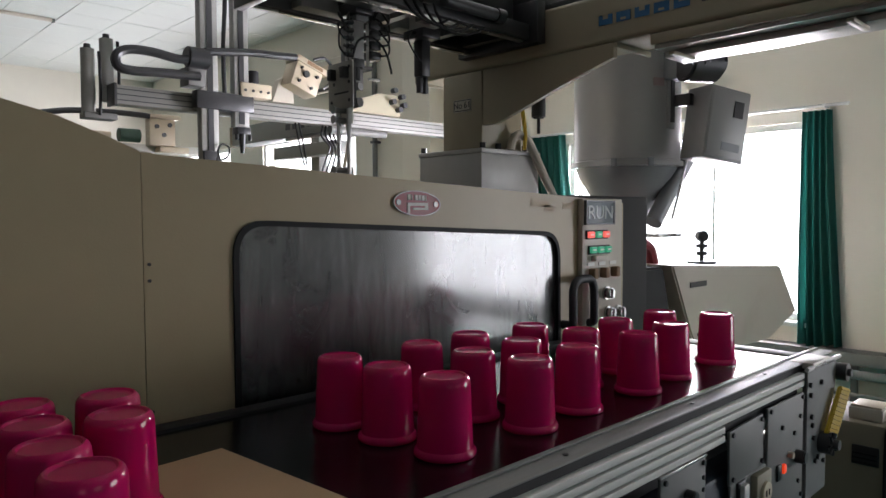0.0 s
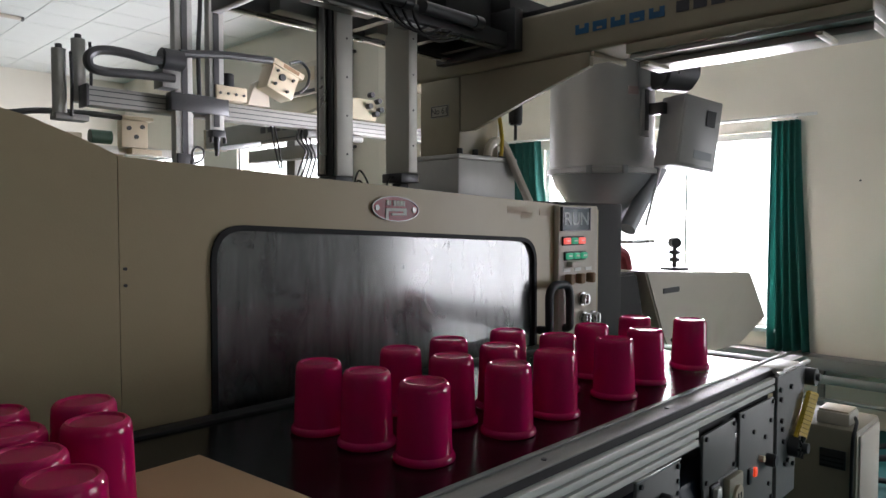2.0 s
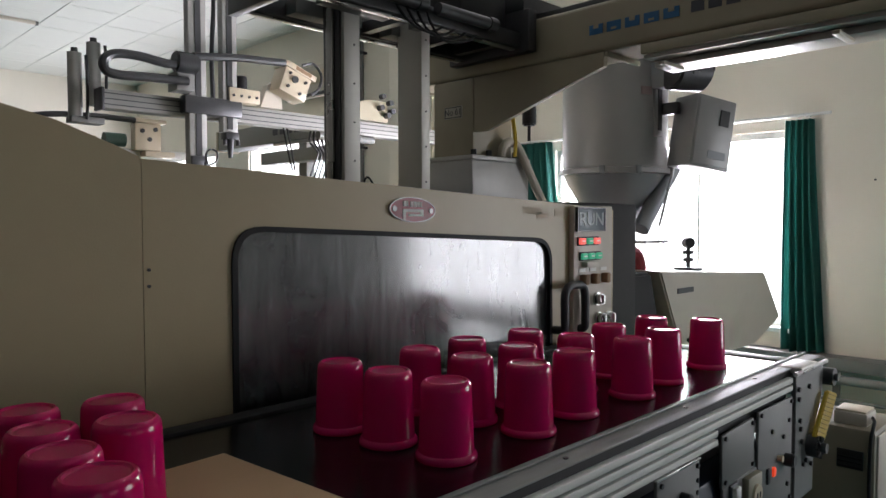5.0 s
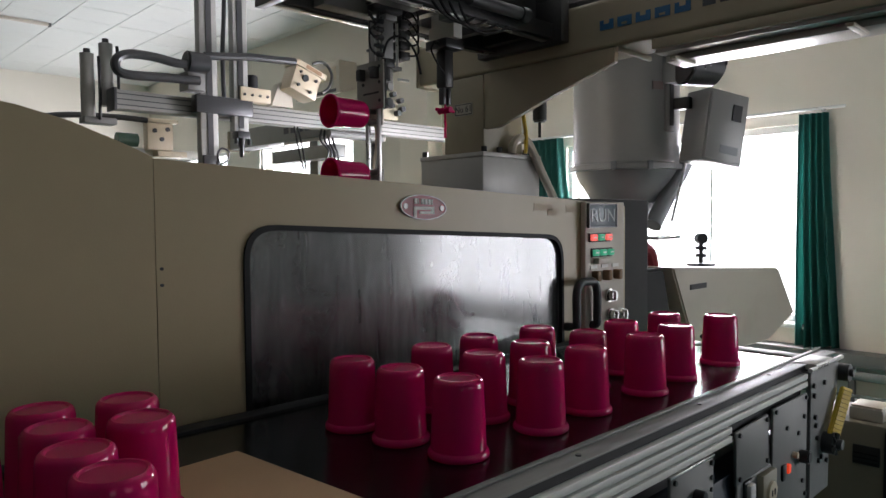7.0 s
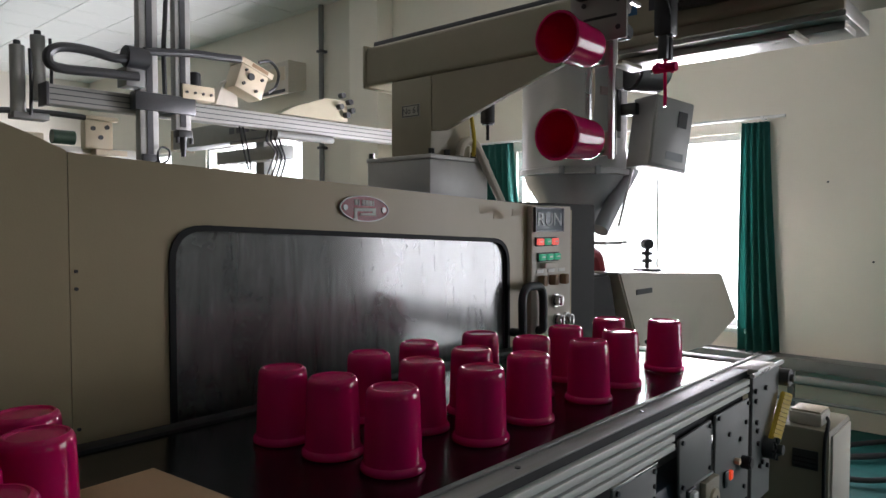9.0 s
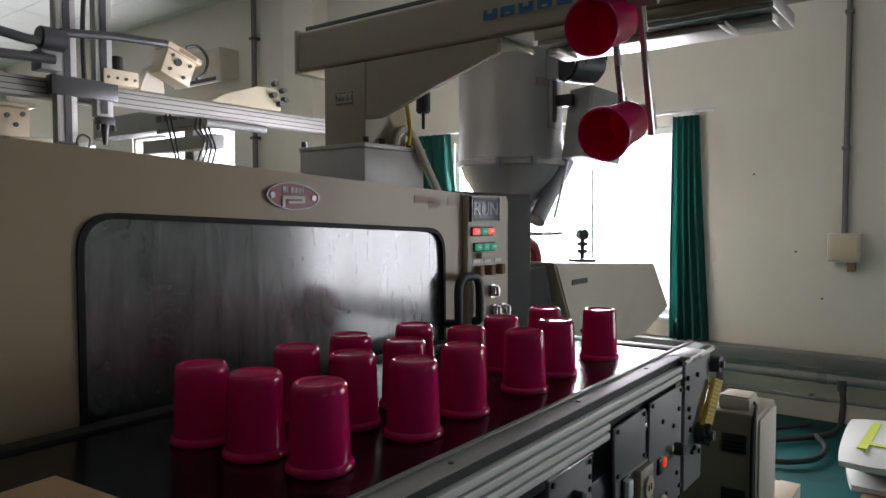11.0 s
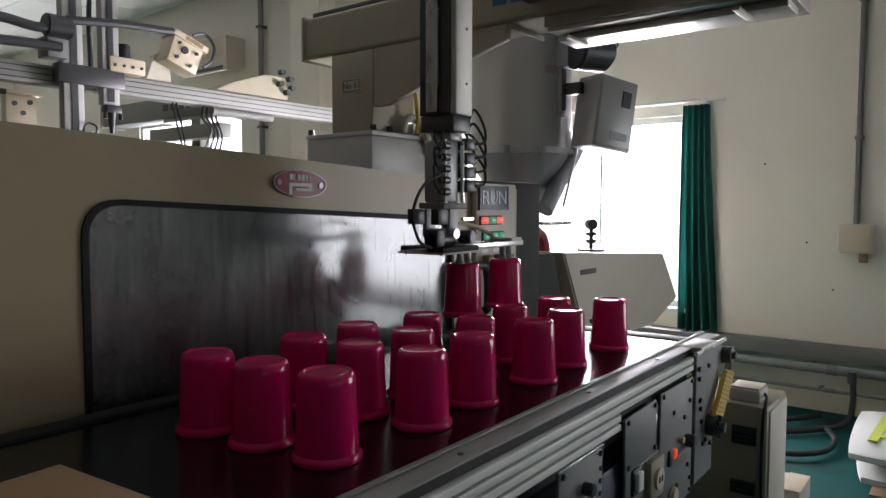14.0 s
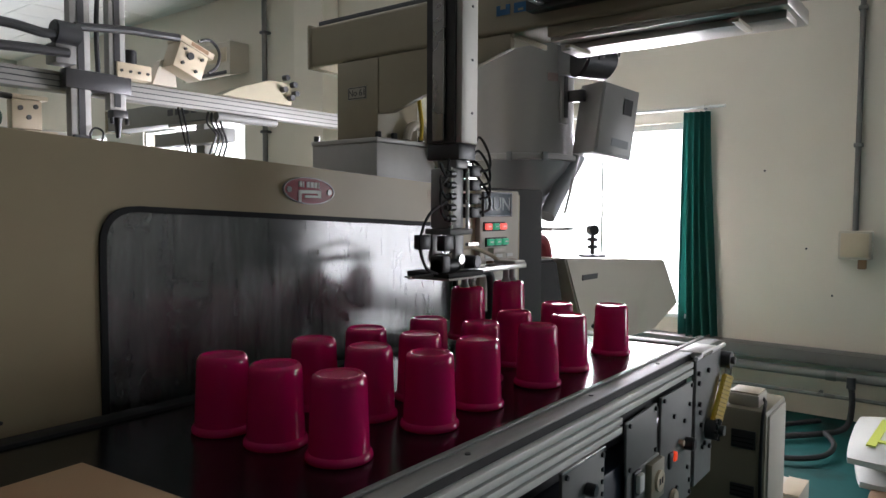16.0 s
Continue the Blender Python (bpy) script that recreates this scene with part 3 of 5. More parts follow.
    for z, x0, mats in ((1.284, 2.187, (LAMP_RED, LAMP_GREEN, LAMP_RED)), (1.231, 2.200, (LAMP_GREEN, LAMP_GREEN, LAMP_GREEN))):
        part("button_strip", bm_box(x0 - 0.02, x0 + 0.112, FACE - 0.028, FACE - 0.021, z - 0.016, z + 0.016, 0.003), BLACK, cp)
        for k in range(3):
            x = x0 + 0.046 * k
            part("lamp_button", bm_box(x - 0.016, x + 0.016, FACE - 0.038, FACE - 0.027, z - 0.011, z + 0.011, 0.003), mats[k], cp)
            part("button_mark", bm_box(x - 0.009, x + 0.009, FACE - 0.0388, FACE - 0.037, z - 0.002, z + 0.003), WHITE, cp)
    for k in range(3):
        x = 2.198 + 0.068 * k
        part("selector", bm_box(x - 0.012, x + 0.012, FACE - 0.05, FACE - 0.021, 1.132, 1.168, 0.005), WOOD, cp, "brown selector lever")
        part("selector_plate", bm_box(x - 0.02, x + 0.02, FACE - 0.025, FACE - 0.0215, 1.176, 1.188), WHITE, cp)
    for x, z, r in ((2.293, 1.075, 0.02), (2.303, 1.005, 0.019), (2.365, 1.002, 0.02)):
        part("knob", bm_join(bm_cyl((x, FACE - 0.03, z), (x, FACE - 0.021, z), r * 1.2, n=24), bm_cyl((x, FACE - 0.05, z), (x, FACE - 0.03, z), r, r * 0.9, n=24, bevel=0.003), bm_box(x - 0.004, x + 0.004, FACE - 0.056, FACE - 0.049, z - r * 0.8, z + r * 0.8)), STEEL, cp, "silver rotary knob")
    part("panel_cover", bm_box(2.20, 2.275, FACE - 0.045, FACE - 0.02, 1.192, 1.212, 0.003), BEIGE_LIGHT, cp)
    # bed, platens and back of the machine
    part("bed", bm_box(-0.85, 3.3, FACE + 0.06, 2.45, 0.05, 0.72, 0.01), BEIGE, m)
    part("fixed_platen", bm_box(2.12, 2.75, FACE + 0.10, 2.36, 0.721, 1.425, 0.01), DARK_MATT, m)
    part("moving_platen", bm_box(0.62, 0.84, FACE + 0.16, 2.30, 0.721, 1.36, 0.01), DARK_STEEL, m)
    # sliding guard with perforated vent plates, before the mould; their white paints the backlight
    md = part("mould_guard", bm_box(0.96, 1.21, FACE + 0.16, FACE + 0.19, 0.80, 1.34, 0.006), DARK_STEEL, m, "sliding steel guard with vent plates")
    for z0, z1, x0 in ((1.262, 1.318, 1.085), (1.165, 1.235, 1.085), (1.085, 1.118, 1.065), (1.02, 1.045, 1.085)):
        bars = [bm_box(x0, 1.205, FACE + 0.145, FACE + 0.158, z0 - 0.003, z0), bm_box(x0, 1.205, FACE + 0.145, FACE + 0.158, z1, z1 + 0.003)]
        n = int((1.205 - x0) / 0.015)
        for k in range(n):
            bars.append(bm_box(x0 + k * 0.015, x0 + k * 0.015 + 0.0075, FACE + 0.147, FACE + 0.158, z0, z1))
        part("vent_plate", bm_join(*bars), WHITE, md, "perforated plate, its white standing in for light from behind")
        k = z0 + 0.012
        while k < z1:
            part("vent_bar", bm_box(x0, 1.205, FACE + 0.1445, FACE + 0.1465, k, k + 0.004), DARK_STEEL, md)
            k += 0.014
    for z in (0.962, 0.974):
        part("guide_strip", bm_box(1.225, 1.44, FACE + 0.022, FACE + 0.030, z, z + 0.005, 0.001), LIP_STEEL, md, "bright steel guide strip")
    part("strip_arm", bm_box(1.2105, 1.235, FACE + 0.0305, FACE + 0.19, 0.955, 0.985), DARK_STEEL, md)
    part("fixed_mould", bm_box(1.85, 2.119, 1.45, 2.10, 0.80, 1.168, 0.008), DARK_STEEL, m)
    part("mould", bm_box(0.841, 0.90, FACE + 0.22, 2.16, 0.80, 1.34, 0.012), DARK_STEEL, m)
    part("mould_core", bm_box(0.905, 1.05, FACE + 0.21, FACE + 0.40, 1.18, 1.27, 0.03), BEIGE_LIGHT, m, "pale rounded mould core")
    for z in (1.155, 1.125, 1.09):
        part("guide_pin", bm_cyl((0.90, FACE + 0.23, z), (1.07, FACE + 0.23, z), 0.008), STEEL, m)
    for y, z in ((FACE + 0.24, 1.26), (2.22, 1.26), (FACE + 0.24, 0.84), (2.22, 0.84)):
        part("tie_bar", bm_cyl((0.2, y, z), (2.2, y, z), 0.035), STEEL, m)
    part("rear_panel", bm_box(-0.85, 2.1, 2.42, 2.46, 0.721, 1.40, 0.006), BEIGE, m)
    part("end_body", bm_prism([(2.76, 0.721), (3.16, 0.721), (3.03, 1.118), (2.76, 1.118)], "y", 1.40, 2.25, 0.012), DARK_MATT, m)
    # cover of the injection unit
    cov = [(3.215, 0.80), (3.32, 0.66), (4.16, 0.655), (4.54, 0.77), (4.28, 1.056), (3.035, 1.124)]
    part("injection_cover", bm_prism(cov, "y", 1.36, 1.95, 0.008), BEIGE_LIGHT, m, "cream sheet-steel cover with a bevelled end")
    part("cover_plate", bm_box(3.20, 3.36, 1.354, 1.361, 1.010, 1.035), DARK_STEEL, m)
    part("cover_foot", bm_box(3.10, 3.29, 1.45, 1.9, 0.719, 0.79), DARK_STEEL, m)
    # pressure gauge on the cover
    g = part("pressure_gauge", bm_cyl((3.69, 1.53, 1.236), (3.72, 1.57, 1.236), 0.029, n=24, bevel=0.004), BLACK, m, "round pressure gauge on a stem")
    part("gauge_stem", bm_join(bm_cyl((3.705, 1.55, 1.09), (3.705, 1.55, 1.225), 0.012), bm_cyl((3.705, 1.55, 1.135), (3.705, 1.55, 1.155), 0.028), bm_cyl((3.705, 1.55, 1.175), (3.705, 1.55, 1.195), 0.03), bm_cyl((3.705, 1.55, 1.085), (3.705, 1.55, 1.105), 0.075)), DARK_STEEL, g)
    part("feed_pipe", bm_tube([(2.95, 1.6, 1.13), (3.0, 1.58, 1.20), (3.08, 1.56, 1.215), (3.16, 1.55, 1.19), (3.2, 1.55, 1.10)], 0.03), BADGE, m, "dull red hose")
    return md



def build_hopper():
    h = thing("hopper_dryer", "grey steel hopper dryer with a conical bottom", "hopper dryer")
    cx, cy = 3.49, 1.88
    def at(bm):
        bm.transform(Matrix.Translation((cx, cy, 0)))
        return bm
    part("drum", at(bm_lathe([(0, 2.32), (0.272, 2.32), (0.28, 2.313), (0.28, 1.635), (0.300, 1.630), (0.300, 1.604), (0.272, 1.601), (0, 1.601)])), HOPPER, h)
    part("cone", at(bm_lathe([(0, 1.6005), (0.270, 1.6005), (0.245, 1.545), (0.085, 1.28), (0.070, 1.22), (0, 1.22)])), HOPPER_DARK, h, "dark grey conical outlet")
    part("lid", at(bm_lathe([(0, 2.40), (0.10, 2.395), (0.25, 2.345), (0.288, 2.33), (0.288, 2.3205), (0, 2.3205)])), HOPPER, h)
    part("throat", at(bm_lathe([(0, 1.2195), (0.09, 1.2195), (0.09, 1.121), (0, 1.121)])), DARK_STEEL, h)
    side = pose(cx, cy, 0, 0, 0, -8)
    part("level_gauge", bm_box(-0.035, 0.035, -0.292, -0.272, 1.79, 2.13, 0.006, m=side), HOPPER, h, "narrow sight glass")
    part("sight_slot", bm_box(-0.014, 0.014, -0.297, -0.291, 1.82, 2.10, m=side), DARK_STEEL, h)
    for a in (-70, -35, 20):
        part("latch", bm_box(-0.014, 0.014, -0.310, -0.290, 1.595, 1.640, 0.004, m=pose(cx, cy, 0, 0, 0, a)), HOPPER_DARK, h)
    part("sticker", bm_box(-0.03, 0.03, -0.004, 0.004, 2.0, 2.04, m=pose(cx - 0.12, cy - 0.2575, 0, 0, 0, -25)), FADED, h, "faded reddish sticker")
    part("blower", bm_cyl((3.38, 1.50, 2.105), (3.555, 1.42, 2.105), 0.098, n=28, bevel=0.012), DARK_STEEL, h, "round dark blower motor")
    part("blower_cap", bm_cyl((3.55, 1.422, 2.105), (3.58, 1.409, 2.105), 0.070, n=24, bevel=0.01), BLACK, h)
    part("blower_mount", bm_box(3.40, 3.50, 1.50, 1.62, 2.03, 2.20, 0.008), HOPPER_DARK, h)
    part("mount_arm", bm_box(3.46, 3.50, 1.50, 1.62, 1.90, 1.96, 0.006), BLACK, h)
    box = part("control_box", bm_box(-0.118, 0.13, -0.085, 0.085, -0.18, 0.18, 0.008, m=pose(3.575, 1.43, 1.795, 0, 9, -24)), HOPPER, h, "grey electrical control box")
    part("box_door", bm_box(-0.105, 0.118, -0.092, -0.084, -0.165, 0.165, 0.004, m=pose(3.575, 1.43, 1.795, 0, 9, -24)), HOPPER, box)
    part("box_meter", bm_box(0.03, 0.085, -0.097, -0.091, 0.04, 0.12, m=pose(3.575, 1.43, 1.795, 0, 9, -24)), BLACK, box)
    part("box_label", bm_box(-0.02, 0.09, -0.095, -0.091, -0.13, -0.09, m=pose(3.575, 1.43, 1.795, 0, 9, -24)), HOPPER_DARK, box)
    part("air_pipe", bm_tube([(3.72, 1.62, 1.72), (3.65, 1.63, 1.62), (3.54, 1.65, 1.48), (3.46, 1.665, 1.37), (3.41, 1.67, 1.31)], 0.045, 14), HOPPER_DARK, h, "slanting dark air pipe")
    part("steel_rod", bm_cyl((3.58, 1.57, 1.66), (3.42, 1.57, 1.33), 0.007), STEEL, h)
    part("slide_gate", bm_box(3.38, 3.62, 1.62, 1.70, 1.235, 1.255, 0.004), STEEL, h)


# ---- conveyor ----
CONV = pose(0.868, 0.510, 0, 0, 0, 0.5)
GUIDE_STEEL = material("worn_guide_steel", (0.24, 0.235, 0.22), 0.6, 0.1, vary=0.2, scale=4, stain=0.5, stain_colour=(0.09, 0.08, 0.07), stain_scale=6, stretch=(0.3, 3, 3))
BRACKET = material("dark_grey_bracket", (0.155, 0.153, 0.148), 0.5, 0.2, vary=0.15, scale=6, stain=0.4, stain_colour=(0.05, 0.05, 0.05))
LIP = material("matt_aluminium_lip", (0.66, 0.645, 0.60), 0.45, 0.0, vary=0.08, scale=5, stretch=(0.3, 3, 3), stain=0.25, stain_colour=(0.35, 0.33, 0.30))
NAVY = material("navy_cabinet", (0.012, 0.02, 0.035), 0.5)


def build_conveyor():
    c = thing("belt_conveyor", "black belt conveyor with an aluminium side frame", "conveyor")
    c.matrix_world = CONV
    L0, L1, W, Z = -1.7, 1.335, 0.59, 0.95
    part("belt", bm_prism([(L0, Z - 0.055), (L1 - 0.03, Z - 0.055)] + [(L1 - 0.03 + 0.0275 * math.sin(a * math.pi / 8), Z - 0.0275 - 0.0275 * math.cos(a * math.pi / 8)) for a in range(1, 8)] + [(L1 - 0.03, Z), (L0, Z)], "y", 0.002, W - 0.004), BELT, c, "black rubber belt")
    # folded steel guide: flat top with a raised inner lip and a dark turned-down edge
    part("front_guide", bm_box(L0, L1 + 0.105, -0.050, -0.001, Z + 0.0065, Z + 0.010, 0.001), GUIDE_STEEL, c, "worn grey steel guide")
    part("guide_lip", bm_box(L0, L1 + 0.105, -0.010, 0.0015, Z + 0.0105, Z + 0.0145, 0.001), GREY_PLATE, c)
    part("guide_end", bm_prism([(L1 + 0.02, Z - 0.05), (L1 + 0.10, Z - 0.05), (L1 + 0.10, Z + 0.018), (L1 + 0.06, Z + 0.018)], "y", -0.0005, 0.001), GUIDE_STEEL, c)
    part("dark_channel", bm_box(L0, L1 + 0.02, -0.047, -0.006, Z - 0.0115, Z + 0.006), DARK_MATT, c)
    part("rail_back", bm_box(L0, 1.17, -0.046, -0.014, Z - 0.090, Z - 0.012), RUBBER, c)
    for k in range(4):
        z = 0.9395 - 0.0195 * k
        part("side_lip", bm_box(L0, 1.176 if k < 2 else 0.705, -0.062, -0.0465, z - 0.0135, z, 0.0008), LIP, c, "aluminium profile lip")
    for x in (-0.3, 0.18, 0.62, 1.0):
        part("guide_screw", bm_cyl((x, -0.028, Z + 0.0095), (x, -0.028, Z + 0.0125), 0.005, n=10), DARK_STEEL, c)
    part("rear_guide", bm_box(L0, L1 + 0.04, W, W + 0.045, Z - 0.10, Z + 0.006, 0.003), RUBBER, c)
    part("bed", bm_box(L0, L1 - 0.06, 0.01, W - 0.01, Z - 0.16, Z - 0.06, 0.004), DARK_STEEL, c)
    part("end_guide", bm_box(L1 + 0.012, L1 + 0.075, 0.002, W - 0.02, Z - 0.05, Z - 0.002, 0.004), GREY_PLATE, c)
    part("end_roller", bm_cyl((L1 - 0.03, 0.004, Z - 0.028), (L1 - 0.03, W - 0.006, Z - 0.028), 0.020), STEEL, c)
    part("sensor", bm_join(bm_box(1.385, 1.41, 0.30, 0.325, Z - 0.002, Z + 0.035, 0.003), bm_cyl((1.36, 0.312, Z + 0.022), (1.385, 0.312, Z + 0.022), 0.008, n=12)), BLACK, c, "small black sensor")
    # control plates under the side frame; each leans a little in its own way
    plates = ((0.428, 0.612, 0.52, 0.861, 0), (0.723, 0.905, 0.765, 0.887, -1.5), (0.934, 1.168, 0.585, 0.893, 0.6))
    for x0, x1, z0, z1, lean in plates:
        xc, zc = (x0 + x1) / 2, z1
        m = pose(xc, 0, zc, 0, lean, 0) @ pose(-xc, 0, -zc)
        p = part("cover_plate", bm_box(x0, x1, -0.064, -0.056, z0, z1, 0.003, m=m), GREY_PLATE, c, "grey sheet-metal cover plate")
        for x in (x0 + 0.014, x1 - 0.014):
            for z in (z0 + 0.014, z1 - 0.010):
                part("bolt", bm_cyl(m @ Vector((x, -0.069, z)), m @ Vector((x, -0.062, z)), 0.0055, n=8), BLACK, p)
    part("plate_edge", bm_box(0.424, 0.6115, -0.0665, -0.056, 0.8615, 0.866, 0.001), STEEL, c, "bright folded plate edge")
    part("knob", bm_cyl((0.529, -0.085, 0.803), (0.529, -0.063, 0.803), 0.013, n=16, bevel=0.002), BLACK, c)
    for z in (0.82, 0.795, 0.77, 0.745):
        part("plug_hole", bm_cyl((0.600, -0.067, z), (0.600, -0.062, z), 0.005, n=10), BLACK, c)
    # the bright gap between two plates, painted as a thin white strip
    part("light_gap", bm_box(0.908, 0.917, -0.054, -0.050, 0.80, 0.872), WHITE, c, "white strip painted as the light in the gap between the plates")
    part("switch_panel", bm_box(0.735, 0.931, -0.062, -0.055, 0.53, 0.764, 0.003), GREY_PLATE, c)
    part("rocker_switch", bm_box(0.772, 0.800, -0.078, -0.061, 0.715, 0.757, 0.004), WHITE, c, "black and white rocker switch")
    part("rocker_frame", bm_box(0.764, 0.808, -0.068, -0.0605, 0.705, 0.763, 0.003), BLACK, c)
    sock = part("socket", bm_box(0.842, 0.925, -0.078, -0.0605, 0.668, 0.760, 0.004), material("yellowed_socket_plastic", (0.30, 0.27, 0.19), 0.5, vary=0.1, stain=0.4), c, "yellowed cream power socket")
    part("socket_face", bm_cyl((0.885, -0.084, 0.713), (0.885, -0.077, 0.713), 0.025, n=18), CREAM, sock)
    for x in (0.877, 0.893):
        part("socket_slot", bm_box(x - 0.002, x + 0.002, -0.0855, -0.083, 0.706, 0.720), BLACK, sock)
    part("red_switch", bm_box(1.014, 1.032, -0.073, -0.063, 0.718, 0.740, 0.003), LAMP_ORANGE, c, "glowing orange-red power switch")
    part("red_switch_frame", bm_box(0.985, 1.0115, -0.070, -0.0635, 0.705, 0.745, 0.003), BLACK, c)
    part("speed_knob", bm_cyl((1.115, -0.090, 0.738), (1.115, -0.063, 0.738), 0.017, n=18, bevel=0.003), BLACK, c)
    part("grey_button", bm_cyl((1.068, -0.076, 0.752), (1.068, -0.063, 0.752), 0.008, n=14), CREAM, c)
    for x, z in ((1.02, 0.83), (1.10, 0.80), (1.14, 0.835), (1.13, 0.67), (1.15, 0.63), (1.05, 0.64)):
        part("screw", bm_cyl((x, -0.069, z), (x, -0.063, z), 0.006, n=10), BLACK, c)
    part("gauge_dial", bm_cyl((1.02, -0.075, 0.625), (1.02, -0.063, 0.625), 0.022, n=20, bevel=0.003), CREAM, c, "small pale dial")
    # drive end
    e = part("drive_bracket", bm_prism([(1.178, 0.60), (1.33, 0.60), (1.335, 0.76), (1.40, 0.86), (1.41, 0.945), (1.178, 0.945)], "y", -0.068, -0.056, 0.002), BRACKET, c, "dark grey drive-end bracket")
    for x, z in ((1.196, 0.905), (1.20, 0.878), (1.209, 0.819), (1.215, 0.795), (1.225, 0.759), (1.241, 0.694), (1.262, 0.70), (1.28, 0.90), (1.305, 0.68)):
        part("hex_bolt", bm_cyl((x, -0.075, z), (x, -0.067, z), 0.007, n=6), BLACK, e)
    part("take_up_block", bm_box(1.20, 1.335, -0.075, -0.012, 0.9455, 0.962, 0.003), ALU, c)
    part("take_up_rod", bm_cyl((1.16, -0.072, 0.951), (1.42, -0.072, 0.951), 0.006, n=10), STEEL, c)
    part("upper_pulley", bm_join(bm_cyl((1.432, -0.092, 0.905), (1.432, -0.05, 0.905), 0.025, n=24), bm_cyl((1.432, -0.102, 0.905), (1.432, -0.05, 0.905), 0.011, n=12)), DARK_STEEL, c)
    part("pulley_arm", bm_box(1.335, 1.432, -0.0555, -0.045, 0.885, 0.925, 0.003), DARK_STEEL, c)
    low = part("lower_pulley", bm_join(bm_cyl((1.29, -0.096, 0.735), (1.29, -0.055, 0.735), 0.030, n=24), bm_cyl((1.29, -0.115, 0.735), (1.29, -0.096, 0.735), 0.014, n=14)), DARK_STEEL, c, "ribbed black pulley")
    for k in range(8):
        a = k * math.pi / 4
        part("spoke", bm_cyl((1.29 + 0.031 * math.cos(a), -0.0985, 0.735 + 0.031 * math.sin(a)), (1.29 + 0.012 * math.cos(a), -0.0985, 0.735 + 0.012 * math.sin(a)), 0.004, n=6), BLACK, low)
    g = part("chain_guard", bm_prism([(1.275, 0.762), (1.355, 0.735), (1.470, 0.850), (1.388, 0.873)], "y", -0.090, -0.078, 0.003), YELLOW, c, "yellow toothed drive belt")
    for k in range(11):
        u = 0.04 + 0.09 * k
        p, q = Vector((1.278 + 0.110 * u, -0.0915, 0.764 + 0.108 * u)), Vector((1.350 + 0.115 * u, -0.0915, 0.738 + 0.112 * u))
        part("tooth", bm_cyl(p, q, 0.0013, n=6), material("worn_yellow_rib", (0.42, 0.27, 0.03), 0.5) if k == 0 else bpy.data.materials["worn_yellow_rib"], g)
    part("gearmotor", bm_box(1.06, 1.32, 0.0, 0.22, 0.60, 0.76, 0.015), DARK_STEEL, c)
    for x in (-1.5, -0.2, 0.98):
        for y in (0.03, 0.53):
            part("leg", bm_box(x, x + 0.045, y, y + 0.045, 0.0, Z - 0.161, 0.003), ALU, c)
    part("side_box", bm_box(0.30, 0.93, -0.045, 0.30, 0.50, 0.785, 0.006), NAVY, c, "navy enclosure under the belt")


def build_cardboard():
    c = tagged(mesh_object("cardboard_sheet", bm_box(-0.55, 0, -0.375, 0, 0, 0.006, 0.001, m=pose(0.668, 0.925, 0.9505, 0, 0, 5)), CARD), "flat brown cardboard sheet lying on the belt", "cardboard")
    return c


# ---- cups ----
def build_cup(label, group):
    c = thing("plastic_cup", label, "cup", group)
    part("body", bm_lathe([(0, 0.1290), (0.0395, 0.1290), (0.0415, 0.1255), (0.0462, 0.013), (0.0482, 0.012), (0.0478, 0.020), (0.0441, 0.1185), (0.0432, 0.1262), (0.0405, 0.1312), (0.0372, 0.1338), (0.0345, 0.1335), (0.0333, 0.1315), (0.0320, 0.1305), (0, 0.1300)], 48), PINK, c)
    part("rim", bm_lathe([(0.0464, 0.0118), (0.0475, 0.0), (0.0525, 0.0), (0.0538, 0.003), (0.0534, 0.0075), (0.0512, 0.0112), (0.0490, 0.0135), (0.0464, 0.0118)], 44), PINK, c, "rolled pink rim")
    return c


GRID = [(0.906, 0.911), (0.918, 0.782), (0.934, 0.649), (1.11, 0.902), (1.127, 0.768), (1.15, 0.641), (1.269, 0.913), (1.288, 0.777), (1.316, 0.651),
        (1.461, 0.894), (1.492, 0.766), (1.541, 0.644), (1.686, 0.796), (1.902, 0.791), (1.723, 0.663), (1.968, 0.66)]
PILE = [(0.367, 0.92), (0.357, 0.806), (0.347, 0.694), (0.35, 0.586), (0.476, 0.893), (0.452, 0.776), (0.237, 0.749)]


def build_cups():
    first = build_cup("glossy magenta-pink plastic cup standing upside down on the belt", "cups on the belt")
    first.matrix_world = pose(*GRID[0], 0.951)
    rnd = random.Random(4)
    for x, y in GRID[1:]:
        copy_thing(first, pose(x, y, 0.951, 0, 0, rnd.uniform(0, 360)))
    for x, y in PILE:
        o = copy_thing(first, pose(x, y, 0.9575, 0, 0, rnd.uniform(0, 360)))
        tagged(o, "glossy magenta-pink plastic cup standing upside down on cardboard", "", "cups on the cardboard")
    held = []
    for k in range(2):
        o = copy_thing(first, pose(0, 0, 0))
        held.append(tagged(o, "glossy magenta-pink plastic cup held by the suction gripper", "", "cups in the gripper"))
    return held


